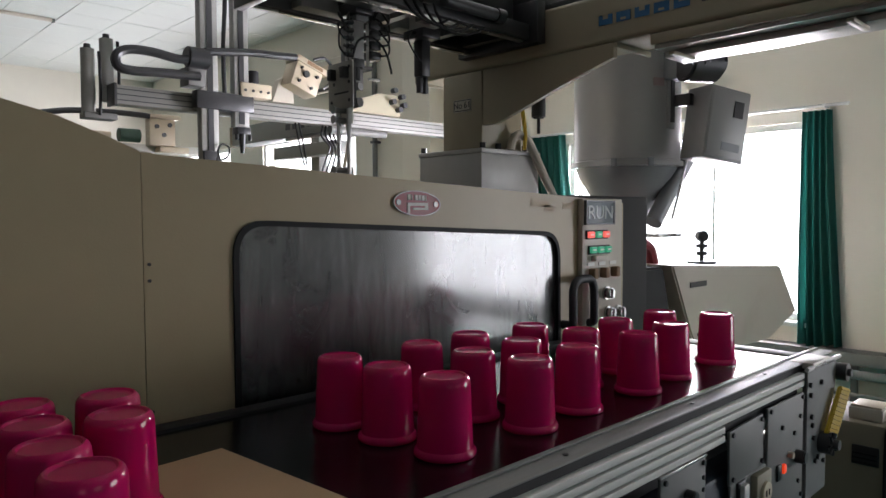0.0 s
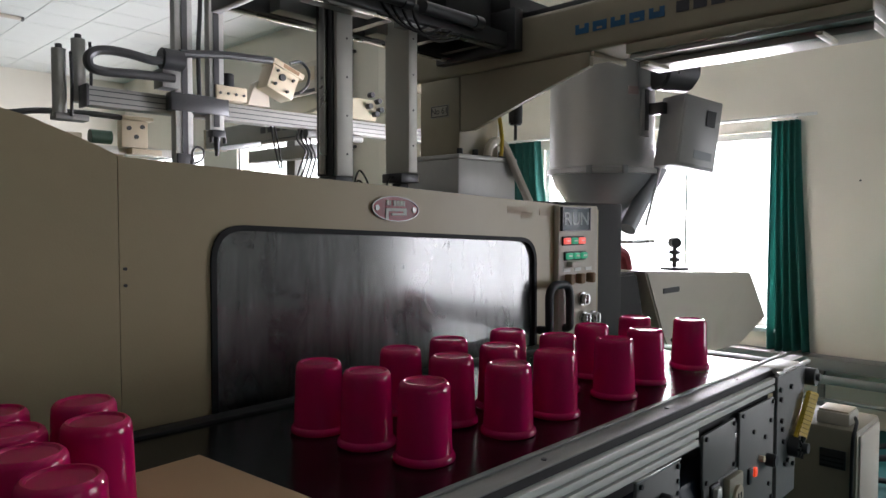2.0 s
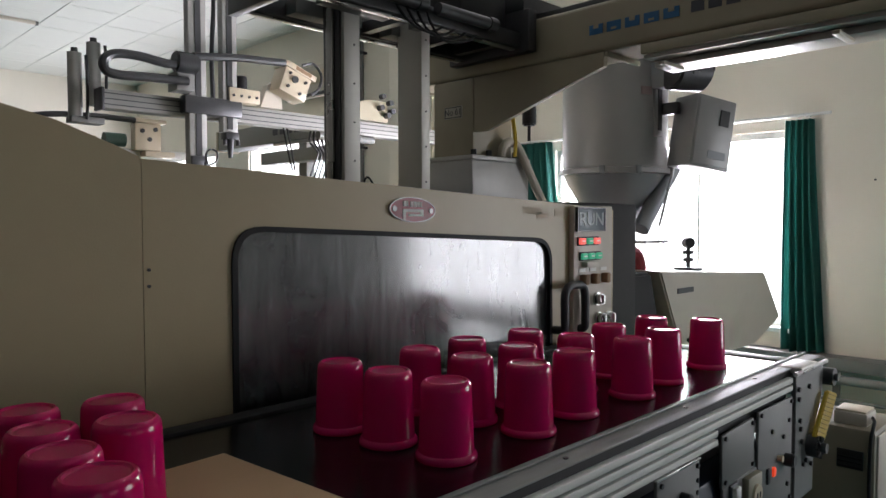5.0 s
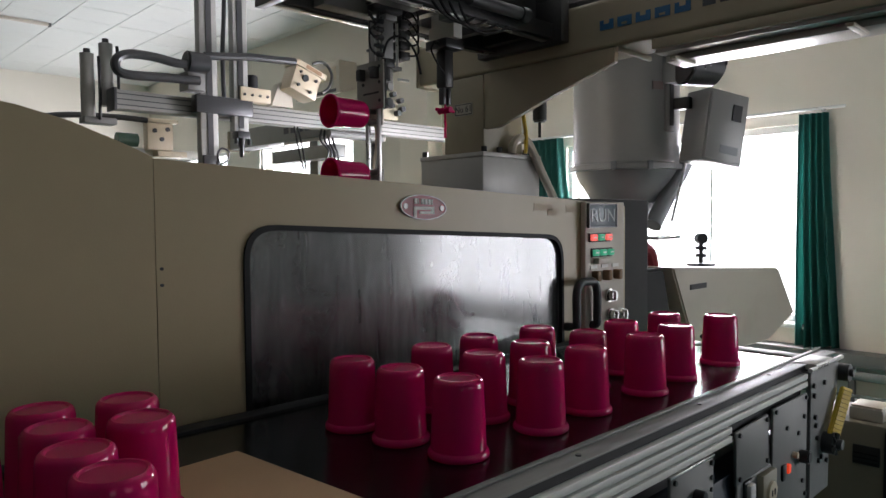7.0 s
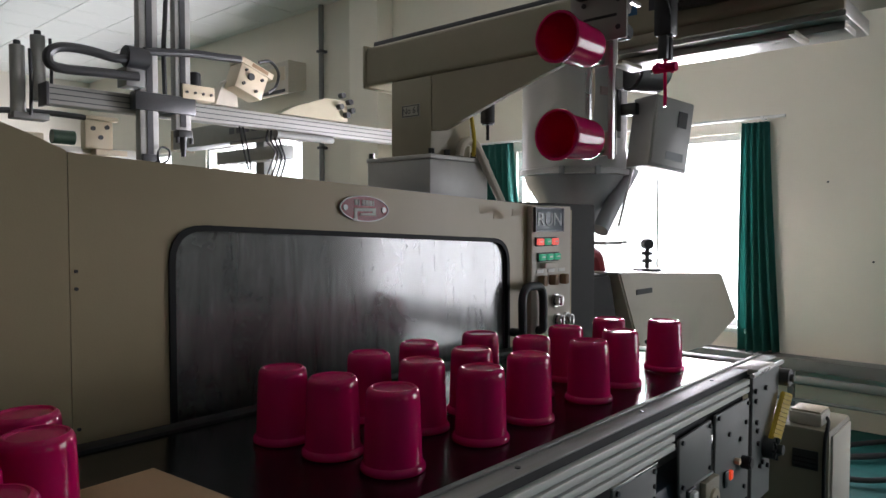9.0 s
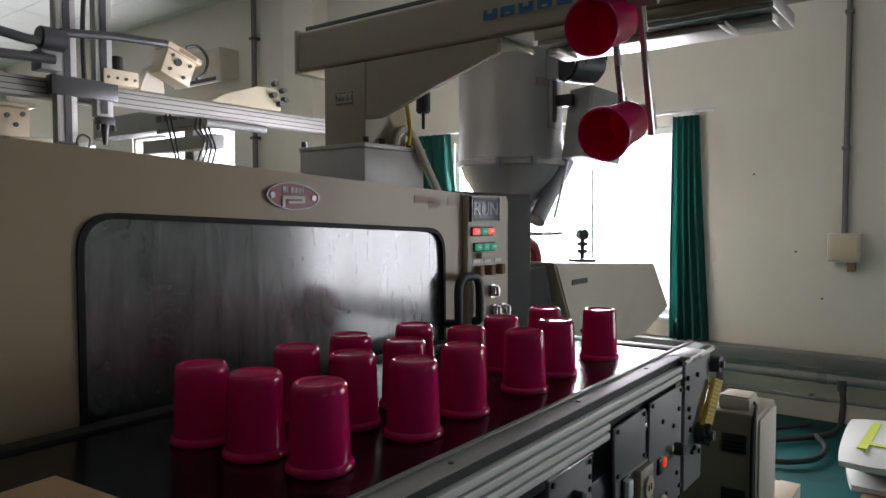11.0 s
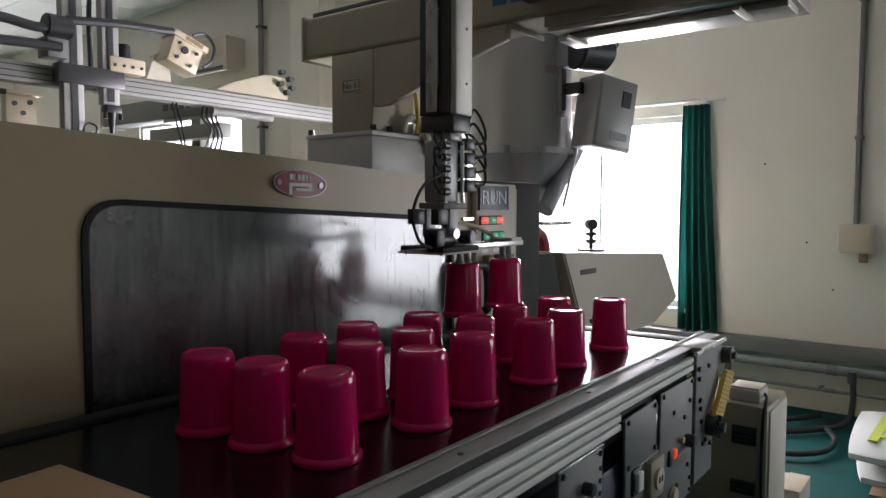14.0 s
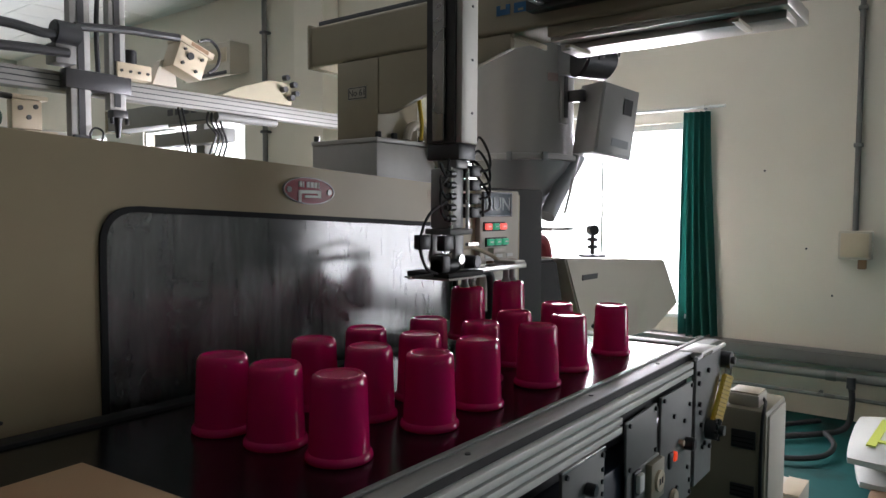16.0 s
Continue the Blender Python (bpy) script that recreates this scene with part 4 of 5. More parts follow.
# ---- robot ----
def build_robot():
    r = thing("takeout_robot", "beige-grey gantry take-out robot bolted on the machine", "robot")
    part("base", bm_box(2.345, 2.74, 1.885, 2.285, 1.426, 1.625, 0.006), BASE_PAINT, r, "pale grey steel mounting block")
    part("base_plate", bm_box(2.340, 2.745, 1.878, 2.288, 1.6255, 1.645, 0.004), BASE_PAINT, r)
    for x, y in ((2.36, 2.27), (2.37, 1.90), (2.46, 1.89), (2.55, 1.89), (2.64, 1.89), (2.72, 1.90)):
        part("bolt", bm_cyl((x, y, 1.6455), (x, y, 1.670), 0.014, n=6), BLACK, r)
    part("pillar", bm_box(2.372, 2.64, 1.906, 2.152, 1.646, 1.984, 0.008), ROBOT_GREY, r)
    part("gusset", bm_prism([(1.905, 1.745), (1.905, 1.984), (1.25, 1.984), (1.25, 1.930), (1.37, 1.895), (1.52, 1.847), (1.68, 1.793), (1.83, 1.745)], "x", 2.376, 2.402, 0.002), ROBOT_GREY, r)
    part("gusset_flange", bm_box(2.38, 2.62, 1.236, 1.2495, 1.965, 1.984, 0.002), ROBOT_GREY, r)
    part("beam", bm_prism(rounded([(2.372, 1.985), (2.60, 1.985), (2.60, 2.170), (2.372, 2.170)], 0.02), "y", 0.22, 2.315), ROBOT_GREY, r, "beige box beam of the traverse axis")
    part("beam_cap", bm_box(2.36, 2.612, 2.316, 2.335, 1.977, 2.178, 0.008), ROBOT_GREY, r)
    part("under_plate", bm_box(2.40, 2.70, 0.33, 1.10, 1.935, 1.9845, 0.004), CHANNEL, r, "bright folded steel channel under the beam")
    part("under_rail", bm_box(2.46, 2.60, 0.345, 1.09, 1.912, 1.9345, 0.003), CHANNEL, r)
    part("under_skirt", bm_box(2.376, 2.3995, 0.33, 1.10, 1.948, 1.9845, 0.003), ROBOT_GREY, r)
    for y in (0.455, 1.005):
        part("cross_bar", bm_box(2.37, 2.52, y, y + 0.022, 1.900, 1.9115, 0.002), ROBOT_GREY, r)
    for x, y in ((2.63, 1.07), (2.67, 1.04), (2.63, 1.00), (2.67, 0.96)):
        part("hanging_screw", bm_cyl((x, y, 1.912), (x, y, 1.9345), 0.004, n=8), BLACK, r)
    part("guide_rail", bm_box(2.40, 2.46, 0.24, 2.30, 2.1705, 2.195, 0.003), DARK_STEEL, r)
    part("guide_rail", bm_box(2.52, 2.58, 0.24, 2.30, 2.1705, 2.195, 0.003), DARK_STEEL, r)
    for k, y in enumerate((1.31, 1.235, 1.16, 1.085, 1.01)):
        part("brand_bar", bm_box(2.3695, 2.3722, y - 0.058, y, 2.052, 2.088), BLUE, r, "blue painted bar")
        part("brand_gap", bm_box(2.3688, 2.3697, y - 0.040, y - 0.018, 2.058 if k % 2 else 2.073, 2.066 if k % 2 else 2.088), ROBOT_GREY, r)
    for y in (0.91, 0.85, 0.79, 0.73):
        part("model_bar", bm_box(2.3695, 2.3722, y - 0.045, y, 2.055, 2.092), DARK_PRINT, r, "dark painted bar")
    tag = part("number_tag", bm_box(2.3685, 2.3735, 1.970, 2.080, 1.815, 1.870, 0.001), TAG, r, "small grey-white tag reading No 61")
    part("tag_border", bm_join(bm_box(2.3676, 2.3686, 1.973, 2.077, 1.8635, 1.867), bm_box(2.3676, 2.3686, 1.973, 2.077, 1.818, 1.8215), bm_box(2.3676, 2.3686, 1.973, 1.9765, 1.8215, 1.8635), bm_box(2.3676, 2.3686, 2.0735, 2.077, 1.8215, 1.8635)), DARK_PRINT, tag)
    text_part("tag_number", "No 61", 0.040, facing("x", 2.3680, 2.025, 1.8425), DARK_PRINT, tag, depth=0.0006)
    v = thing("air_valve", "black air filter hanging under the robot beam", "air filter")
    part("body", bm_join(bm_cyl((2.505, 1.70, 1.765), (2.505, 1.70, 1.86), 0.03, n=18, bevel=0.006), bm_cyl((2.505, 1.70, 1.86), (2.505, 1.70, 1.9845), 0.02, n=14)), BLACK, v)
    part("nozzle", bm_cyl((2.505, 1.70, 1.70), (2.505, 1.70, 1.765), 0.007, n=12), BLACK, v)
    h = thing("air_hose", "cream corrugated hose curving down behind the robot base", "hose")
    part("hose", bm_tube([(2.52, 1.87, 1.646), (2.53, 1.865, 1.69), (2.57, 1.86, 1.715), (2.62, 1.86, 1.70), (2.66, 1.86, 1.655), (2.73, 1.86, 1.56), (2.81, 1.86, 1.455), (2.84, 1.86, 1.41), (2.86, 1.86, 1.30), (2.86, 1.86, 1.121)], 0.02), BEIGE_LIGHT, h)
    y = thing("yellow_cable", "yellow cable running up beside the robot pillar", "cable")
    part("cable", bm_tube([(2.58, 1.84, 1.646), (2.585, 1.84, 1.72), (2.57, 1.84, 1.80), (2.56, 1.86, 1.95)], 0.009), YELLOW, y)


def build_carriage():
    """The dark traverse carriage with its kick frame; local origin at the main arm's axis, height as in the room."""
    c = thing("robot_carriage", "dark oily carriage frame riding on the robot beam", "robot carriage")
    part("slide_block", bm_box(0.74, 1.06, -0.19, 0.19, 2.196, 2.26, 0.006), DARK_STEEL, c)
    part("hanger_plate", bm_box(0.735, 0.785, -0.22, 0.22, 2.03, 2.195, 0.004), DARK_STEEL, c)
    for y in (-0.15, 0.15):
        part("kick_rail", bm_box(-0.30, 0.7345, y - 0.03, y + 0.03, 2.045, 2.105, 0.004), DARK_STEEL, c)
        part("rail_strip", bm_box(-0.29, 0.72, y - 0.012, y + 0.012, 2.037, 2.0445, 0.002), STEEL, c)
    for x0, x1, w in ((-0.16, 0.12, 0.056), (0.25, 0.42, 0.046)):
        for sgn in (-1, 1):
            a, b = sorted((sgn * w, sgn * 0.1195))
            part("slide_guide", bm_box(x0, x1, a, b, 2.05, 2.10, 0.003), GREY_PLATE, c)
    part("cross_plate", bm_box(-0.335, -0.301, -0.19, 0.19, 2.03, 2.13, 0.004), DARK_STEEL, c)
    part("drive_box", bm_box(0.44, 0.70, -0.13, 0.13, 2.106, 2.30, 0.01), BLACK, c)
    for x in (0.17, 0.47, 0.66):
        part("cross_bar", bm_box(x, x + 0.035, -0.119, 0.119, 2.055, 2.095), DARK_STEEL, c)
    part("cable_chain", bm_tube([(-0.25, 0.22, 2.13), (0.1, 0.22, 2.13), (0.5, 0.22, 2.14), (0.65, 0.22, 2.20), (0.5, 0.22, 2.27), (0.0, 0.22, 2.27)], 0.022), BLACK, c)
    for x in (-0.12, 0.24):
        part("cylinder", bm_cyl((x, -0.21, 2.09), (x + 0.26, -0.21, 2.09), 0.022), DARK_STEEL, c, "small air cylinder")
        part("cylinder_cap", bm_cyl((x + 0.26, -0.21, 2.09), (x + 0.30, -0.21, 2.09), 0.026), BLACK, c)
    for k in range(4):
        part("air_tube", bm_tube([(0.05 + 0.05 * k, -0.17, 2.12), (0.12 + 0.05 * k, -0.19, 2.03 - 0.01 * k), (0.25 + 0.06 * k, -0.18, 2.02), (0.42 + 0.05 * k, -0.16, 2.13)], 0.005, 6), RUBBER, c)
    part("slide_guide", bm_box(0.27, 0.38, 0.0455, 0.07, 2.43, 2.85, 0.004), DARK_STEEL, c)
    return c


def build_main_arm():
    """Vertical arm; local origin at the wrist's pivot."""
    a = thing("gripper_unit", "tall aluminium vertical unit with a two-cup suction gripper", "gripper unit")
    part("column", bm_box(-0.012, 0.056, -0.055, 0.055, 0.285, 1.55, 0.004), ALU, a, "pale aluminium arm column")
    part("dark_slide", bm_box(-0.022, -0.0125, -0.040, 0.048, 0.285, 1.55, 0.002), DARK_STEEL, a)
    part("slide_rail", bm_box(-0.034, -0.0225, -0.014, 0.020, 0.29, 1.55, 0.002), STEEL, a)
    for k in range(9):
        part("rail_screw", bm_cyl((0.030, -0.057, 0.36 + 0.13 * k), (0.030, -0.0545, 0.36 + 0.13 * k), 0.0035, n=8), DARK_STEEL, a)
    part("end_plate", bm_box(-0.016, 0.055, -0.05, 0.05, 0.245, 0.2845, 0.003), DARK_STEEL, a)
    part("neck", bm_box(0.0, 0.05, -0.03, 0.03, 0.225, 0.2445, 0.003), HOPPER, a)
    part("rotary_cylinder", bm_box(-0.022, 0.034, -0.03, 0.035, 0.075, 0.2245, 0.006), HOPPER, a, "grey rotary cylinder body")
    part("cylinder_cap", bm_box(-0.036, 0.060, -0.04, 0.04, 0.060, 0.0745, 0.003), GREY_PLATE, a)
    part("tie_rod", bm_join(bm_cyl((-0.028, -0.035, 0.075), (-0.028, -0.035, 0.225), 0.005, n=8), bm_cyl((0.042, -0.035, 0.075), (0.042, -0.035, 0.225), 0.005, n=8)), STEEL, a)
    for k in range(5):
        z = 0.10 + 0.027 * k
        part("air_fitting", bm_join(bm_cyl((-0.05, -0.045, z), (-0.028, -0.045, z), 0.009, n=10), bm_cyl((-0.062, -0.045, z), (-0.05, -0.045, z), 0.006, n=8)), BLACK, a)
    for k in range(4):
        z = 0.115 + 0.035 * k
        part("valve_coil", bm_box(0.055, 0.098, -0.04, 0.02, z - 0.014, z + 0.014, 0.003), BLACK, a)
        part("air_tube", bm_tube([(0.09, -0.04, z), (0.125, -0.045, z + 0.01), (0.135, -0.035, z + 0.05), (0.11, -0.02, z + 0.09), (0.09, -0.01, 0.25)], 0.0035, 6), RUBBER, a)
    for k in range(3):
        part("air_tube", bm_tube([(-0.06, -0.045, 0.10 + 0.05 * k), (-0.085, -0.05, 0.12 + 0.05 * k), (-0.08, -0.045, 0.17 + 0.03 * k), (-0.05, -0.04, 0.2), (-0.03, -0.03, 0.245)], 0.0035, 6), RUBBER, a)
    for y in (-0.036, 0.036):
        part("clevis_plate", bm_box(-0.018, 0.018, y - 0.006, y + 0.006, -0.012, 0.0595, 0.003), HOPPER, a)
        part("pivot_block", bm_box(-0.07, -0.03, y - 0.012, y + 0.012, 0.022, 0.0595, 0.003), BLACK, a)
    part("stay", bm_box(0.055, 0.10, -0.03, -0.02, 0.030, 0.038), STEEL, a)
    part("shaft", bm_cyl((0, -0.05, 0), (0, 0.05, 0), 0.012, n=18), STEEL, a)
    w = part("wrist", bm_join(bm_box(-0.075, 0.072, -0.066, 0.066, -0.0425, -0.03, 0.003), bm_box(-0.025, 0.025, -0.028, 0.028, -0.0298, -0.010, 0.003)), DARK_MATT, a, "dark tilting gripper block over a grey plate")
    part("wrist_sheet", bm_box(-0.080, 0.076, -0.070, 0.070, -0.048, -0.0428, 0.001), WRIST_PLATE, w, "grey aluminium plate with screws")
    for x, y in ((-0.06, -0.05), (-0.06, 0.0), (-0.01, -0.05), (-0.01, 0.035), (0.05, -0.05), (0.05, 0.05)):
        part("plate_screw", bm_cyl((x, y, -0.0495), (x, y, -0.0478), 0.006, n=10), BLACK, w)
    for y in (-0.035, -0.01):
        part("plate_slot", bm_box(0.02, 0.026, y - 0.012, y + 0.045, -0.0492, -0.0478), BLACK, w)
    part("suction_bar", bm_join(bm_box(0.02, 0.335, -0.035, -0.023, -0.042, -0.028, 0.002), bm_box(0.02, 0.335, 0.023, 0.035, -0.042, -0.028, 0.002)), STEEL, w, "twin aluminium suction bars")
    part("stop_rod", bm_cyl((-0.17, -0.02, -0.036), (-0.08, -0.02, -0.036), 0.004, n=8), STEEL, w)
    part("mini_cylinder", bm_join(bm_cyl((-0.09, -0.04, -0.014), (-0.02, -0.04, -0.014), 0.017, n=14), bm_box(-0.09, -0.06, -0.06, -0.02, -0.029, 0.012, 0.003)), BLACK, w)
    part("damper", bm_cyl((0.055, -0.060, -0.010), (0.055, -0.02, -0.010), 0.017, n=16, bevel=0.003), DARK_STEEL, w)
    for x in CUP_X:
        for dx in (-0.014, 0.018):
            part("suction_rod", bm_join(bm_cyl((x + dx, 0, -0.068), (x + dx, 0, -0.028), 0.009, n=12), bm_cyl((x + dx, 0, -0.0795), (x + dx, 0, -0.066), 0.014, 0.008, n=14)), HOPPER, w, "rubber suction cup on a rod")
        part("rod_bridge", bm_box(x - 0.025, x + 0.03, -0.036, 0.036, -0.0278, -0.020, 0.002), ALU, w)
    part("hose", bm_tube([(0.03, 0.04, -0.02), (0.15, 0.05, 0.02), (0.25, 0.045, 0.0), (0.28, 0.02, -0.025)], 0.006, 8), CREAM, w, "cream vacuum hose")
    part("side_hose", bm_tube([(-0.10, -0.05, -0.03), (-0.15, -0.055, -0.01), (-0.17, -0.055, 0.05), (-0.13, -0.05, 0.11), (-0.06, -0.045, 0.14)], 0.004, 6), RUBBER, w)
    return a, w


def build_sprue_arm():
    a = thing("sprue_picker", "slim aluminium vertical unit with a sprue gripper", "sprue picker")
    part("column", bm_box(-0.022, 0.022, -0.070, 0.062, 0.20, 1.55, 0.004), ALU, a, "pale aluminium arm column")
    part("slide_rail", bm_box(0.0225, 0.036, -0.015, 0.015, 0.22, 1.55, 0.002), STEEL, a)
    for k in range(9):
        part("rail_screw", bm_cyl((0.0, -0.0725, 0.30 + 0.13 * k), (0.0, -0.0695, 0.30 + 0.13 * k), 0.0035, n=8), DARK_STEEL, a)
    part("end_block", bm_box(-0.045, 0.045, -0.055, 0.055, 0.165, 0.1995, 0.004), DARK_STEEL, a)
    part("gripper_body", bm_box(-0.022, 0.022, -0.024, 0.024, 0.03, 0.1645, 0.006), BLACK, a)
    part("jaw", bm_join(bm_box(-0.02, -0.006, -0.012, 0.012, -0.03, 0.0295, 0.002), bm_box(0.006, 0.02, -0.012, 0.012, -0.03, 0.0295, 0.002)), DARK_STEEL, a)
    part("air_fitting", bm_cyl((-0.06, -0.01, 0.185), (-0.045, -0.01, 0.185), 0.008, n=10), BLACK, a)
    part("air_tube", bm_tube([(-0.06, -0.01, 0.185), (-0.085, -0.02, 0.15), (-0.06, -0.03, 0.10), (-0.022, -0.02, 0.08)], 0.0035, 6), RUBBER, a)
    s = thing("plastic_sprue", "small pink moulded sprue with a thin stem", "sprue")
    part("stem", bm_cyl((0, 0, -0.15), (0, 0, 0.02), 0.005, 0.0035, n=10), PINK, s)
    part("runner", bm_join(bm_cyl((-0.045, 0, -0.05), (0.045, 0, -0.05), 0.006, n=10), bm_cyl((0, -0.03, -0.05), (0, 0.03, -0.05), 0.012, n=10)), PINK, s)
    return a, s


CUP_X = (0.095, 0.295)


# ---- neighbouring machine and its robot ----
def build_neighbour():
    m = thing("neighbour_machine", "beige moulding machine standing behind the first one", "machine")
    part("body", bm_box(0.2, 4.4, 4.0, 5.2, 0.0, 1.25, 0.02), BEIGE, m)
    part("platen", bm_box(2.4, 3.1, 4.1, 5.1, 1.251, 1.60, 0.01), BEIGE, m)
    r = thing("neighbour_robot", "pale aluminium and cream gantry robot on the neighbouring machine", "robot")
    part("cross_rail", bm_join(bm_box(1.72, 4.75, 4.44, 4.56, 2.07, 2.19, 0.006)), RAIL, r, "long aluminium rail")
    for z in (2.095, 2.13, 2.165):
        part("rail_groove", bm_box(1.72, 4.75, 4.434, 4.4395, z - 0.003, z + 0.003), DARK_STEEL, r)
    part("rail_end", bm_box(1.70, 1.7195, 4.43, 4.57, 2.06, 2.20, 0.004), DARK_STEEL, r)
    part("beam", bm_box(3.60, 3.82, 4.565, 6.61, 2.085, 2.27, 0.01), NEIGHBOUR_GREY, r, "grey box beam")
    part("beam_cap", bm_box(3.585, 3.835, 6.6105, 6.63, 2.07, 2.28, 0.005), ROBOT_GREY, r)
    part("beam_channel", bm_box(3.63, 3.90, 4.60, 5.60, 2.055, 2.0845, 0.003), CHANNEL, r)
    part("support", bm_box(3.63, 3.72, 5.05, 5.18, 1.251, 2.0545, 0.006), NEIGHBOUR_GREY, r)
    part("lower_bar", bm_box(3.50, 3.6295, 4.62, 5.60, 1.875, 1.985, 0.006), NEIGHBOUR_GREY, r)
    for y in (5.55, 5.43, 5.31, 5.19, 5.07):
        part("brand_bar", bm_box(3.5965, 3.6005, y - 0.08, y, 2.15, 2.205), DARK_PRINT, r)
    for k in range(4):
        part("cable_loop", bm_tube([(3.30 + 0.03 * k, 4.50, 2.069), (3.27 + 0.04 * k, 4.47, 1.98), (3.33 + 0.03 * k, 4.45, 1.90 - 0.01 * k), (3.30 + 0.04 * k, 4.46, 1.80), (3.26 + 0.04 * k, 4.48, 1.66)], 0.009, 6), BLACK, r)
    part("column", bm_box(2.235, 2.36, 4.36, 4.43, 1.72, 3.5, 0.005), RAIL, r, "upright aluminium arm")
    part("column", bm_box(2.48, 2.59, 4.36, 4.43, 1.98, 3.5, 0.005), RAIL, r, "upright aluminium arm")
    part("column_groove", bm_box(2.28, 2.32, 4.354, 4.3595, 1.75, 3.5), DARK_STEEL, r)
    part("column_groove", bm_box(2.51, 2.55, 4.354, 4.3595, 2.0, 3.5), DARK_STEEL, r)
    part("hose", bm_tube([(2.41, 4.37, 3.4), (2.42, 4.36, 2.9), (2.40, 4.36, 2.5), (2.41, 4.37, 2.2)], 0.015), BLACK, r)
    part("carriage", bm_box(2.20, 2.62, 4.345, 4.433, 2.085, 2.205, 0.008), DARK_STEEL, r)
    part("motor", bm_cyl((2.10, 4.28, 2.395), (2.25, 4.28, 2.395), 0.068, n=20, bevel=0.01), BLACK, r, "black round drive motor")
    part("motor_mount", bm_box(2.12, 2.24, 4.29, 4.43, 2.216, 2.34, 0.005), GREY_PLATE, r)
    part("gripper", bm_join(bm_box(2.24, 2.34, 4.34, 4.42, 1.70, 1.80, 0.005), bm_cyl((2.34, 4.36, 1.66), (2.34, 4.36, 1.76), 0.025), bm_cyl((2.27, 4.37, 1.62), (2.27, 4.37, 1.71), 0.02)), DARK_STEEL, r)
    part("gripper_ring", bm_tube([(2.36, 4.34, 1.74), (2.41, 4.34, 1.77), (2.42, 4.34, 1.83), (2.37, 4.34, 1.85), (2.34, 4.34, 1.81), (2.35, 4.34, 1.75)], 0.007, 8), BLACK, r)
    part("sprue_gripper", bm_join(bm_box(2.49, 2.59, 4.34, 4.42, 1.93, 1.98, 0.005), bm_cyl((2.53, 4.36, 1.80), (2.53, 4.36, 1.93), 0.014, 0.028)), BLACK, r)
    for dx in (-0.05, 0.05):
        part("fitting", bm_cyl((2.54 + dx, 4.36, 1.89), (2.54 + dx, 4.36, 1.93), 0.014), BLACK, r)
    # cable carrier loop
    part("cable_carrier", bm_tube([(2.15, 4.26, 2.385), (2.043, 4.26, 2.366), (1.876, 4.26, 2.384), (1.733, 4.26, 2.378), (1.662, 4.26, 2.335), (1.667, 4.26, 2.27), (1.746, 4.26, 2.252), (1.94, 4.26, 2.263), (2.182, 4.26, 2.273)], 0.029), BLACK, r, "black cable carrier loop")
    part("cable_carrier", bm_tube([(2.22, 4.26, 2.44), (2.40, 4.26, 2.465), (2.57, 4.26, 2.486), (2.75, 4.26, 2.496), (2.915, 4.26, 2.507)], 0.027), BLACK, r, "black cable carrier")
    for x, z0, z1 in ((1.60, 2.0, 2.42), (1.715, 2.1, 2.50)):
        part("post", bm_cyl((x, 4.6, z0), (x, 4.6, z1), 0.042, n=16), RAIL, r, "round ribbed post")
        part("post_hose", bm_tube([(x + 0.05, 4.54, z0), (x + 0.055, 4.54, z0 + 0.2), (x + 0.05, 4.54, z1 - 0.02)], 0.01, 8), BLACK, r)
        part("post_cap", bm_cyl((x, 4.6, z1), (x, 4.6, z1 + 0.03), 0.02, n=10), DARK_STEEL, r)
    part("post_base", bm_box(1.56, 1.76, 4.55, 4.66, 1.98, 2.02, 0.006), GREY_PLATE, r)
    vb = pose(3.01, 4.34, 2.372, 0, 20, 0)
    b = part("valve_box", bm_box(-0.115, 0.115, -0.08, 0.08, -0.10, 0.085, 0.008, m=vb), CREAM, r, "cream valve box")
    part("box_cap", bm_box(-0.125, 0.15, -0.085, 0.085, 0.0855, 0.13, 0.006, m=vb), CREAM, b)
    part("box_grip", bm_box(-0.04, 0.10, -0.088, -0.0845, 0.095, 0.122, m=vb), WOOD, b)
    for dx, dz, rr in ((-0.06, -0.05, 0.012), (-0.02, 0.02, 0.026), (0.05, -0.06, 0.012), (0.07, 0.04, 0.012), (-0.07, 0.05, 0.010)):
        part("fitting", bm_cyl(vb @ Vector((dx, -0.095, dz)), vb @ Vector((dx, -0.078, dz)), rr, n=12), DARK_STEEL, b)
    part("box_hose", bm_tube([(3.06, 4.25, 2.51), (3.15, 4.24, 2.53), (3.22, 4.24, 2.46), (3.20, 4.24, 2.36), (3.13, 4.24, 2.30)], 0.011), BLACK, r)
    part("terminal_block", bm_box(2.52, 2.76, 4.34, 4.44, 2.195, 2.295, 0.008), CREAM, r)
    for x in (2.55, 2.61, 2.67, 2.73):
        part("terminal_screw", bm_cyl((x, 4.332, 2.24), (x, 4.341, 2.24), 0.010, n=8), DARK_STEEL, r)
    part("knob", bm_cyl((2.63, 4.38, 2.2955), (2.63, 4.38, 2.385), 0.042, n=16, bevel=0.006), BLACK, r)
    part("guard", bm_prism([(2.80, 2.195), (2.98, 2.195), (2.96, 2.42), (2.86, 2.36)], "y", 4.40, 4.47), BEIGE_LIGHT, r)
    e = part("far_carriage", bm_prism([(3.35, 2.195), (4.02, 2.195), (4.02, 2.37), (3.80, 2.37), (3.50, 2.27)], "y", 4.40, 4.56, 0.004), ROBOT_GREY, r)
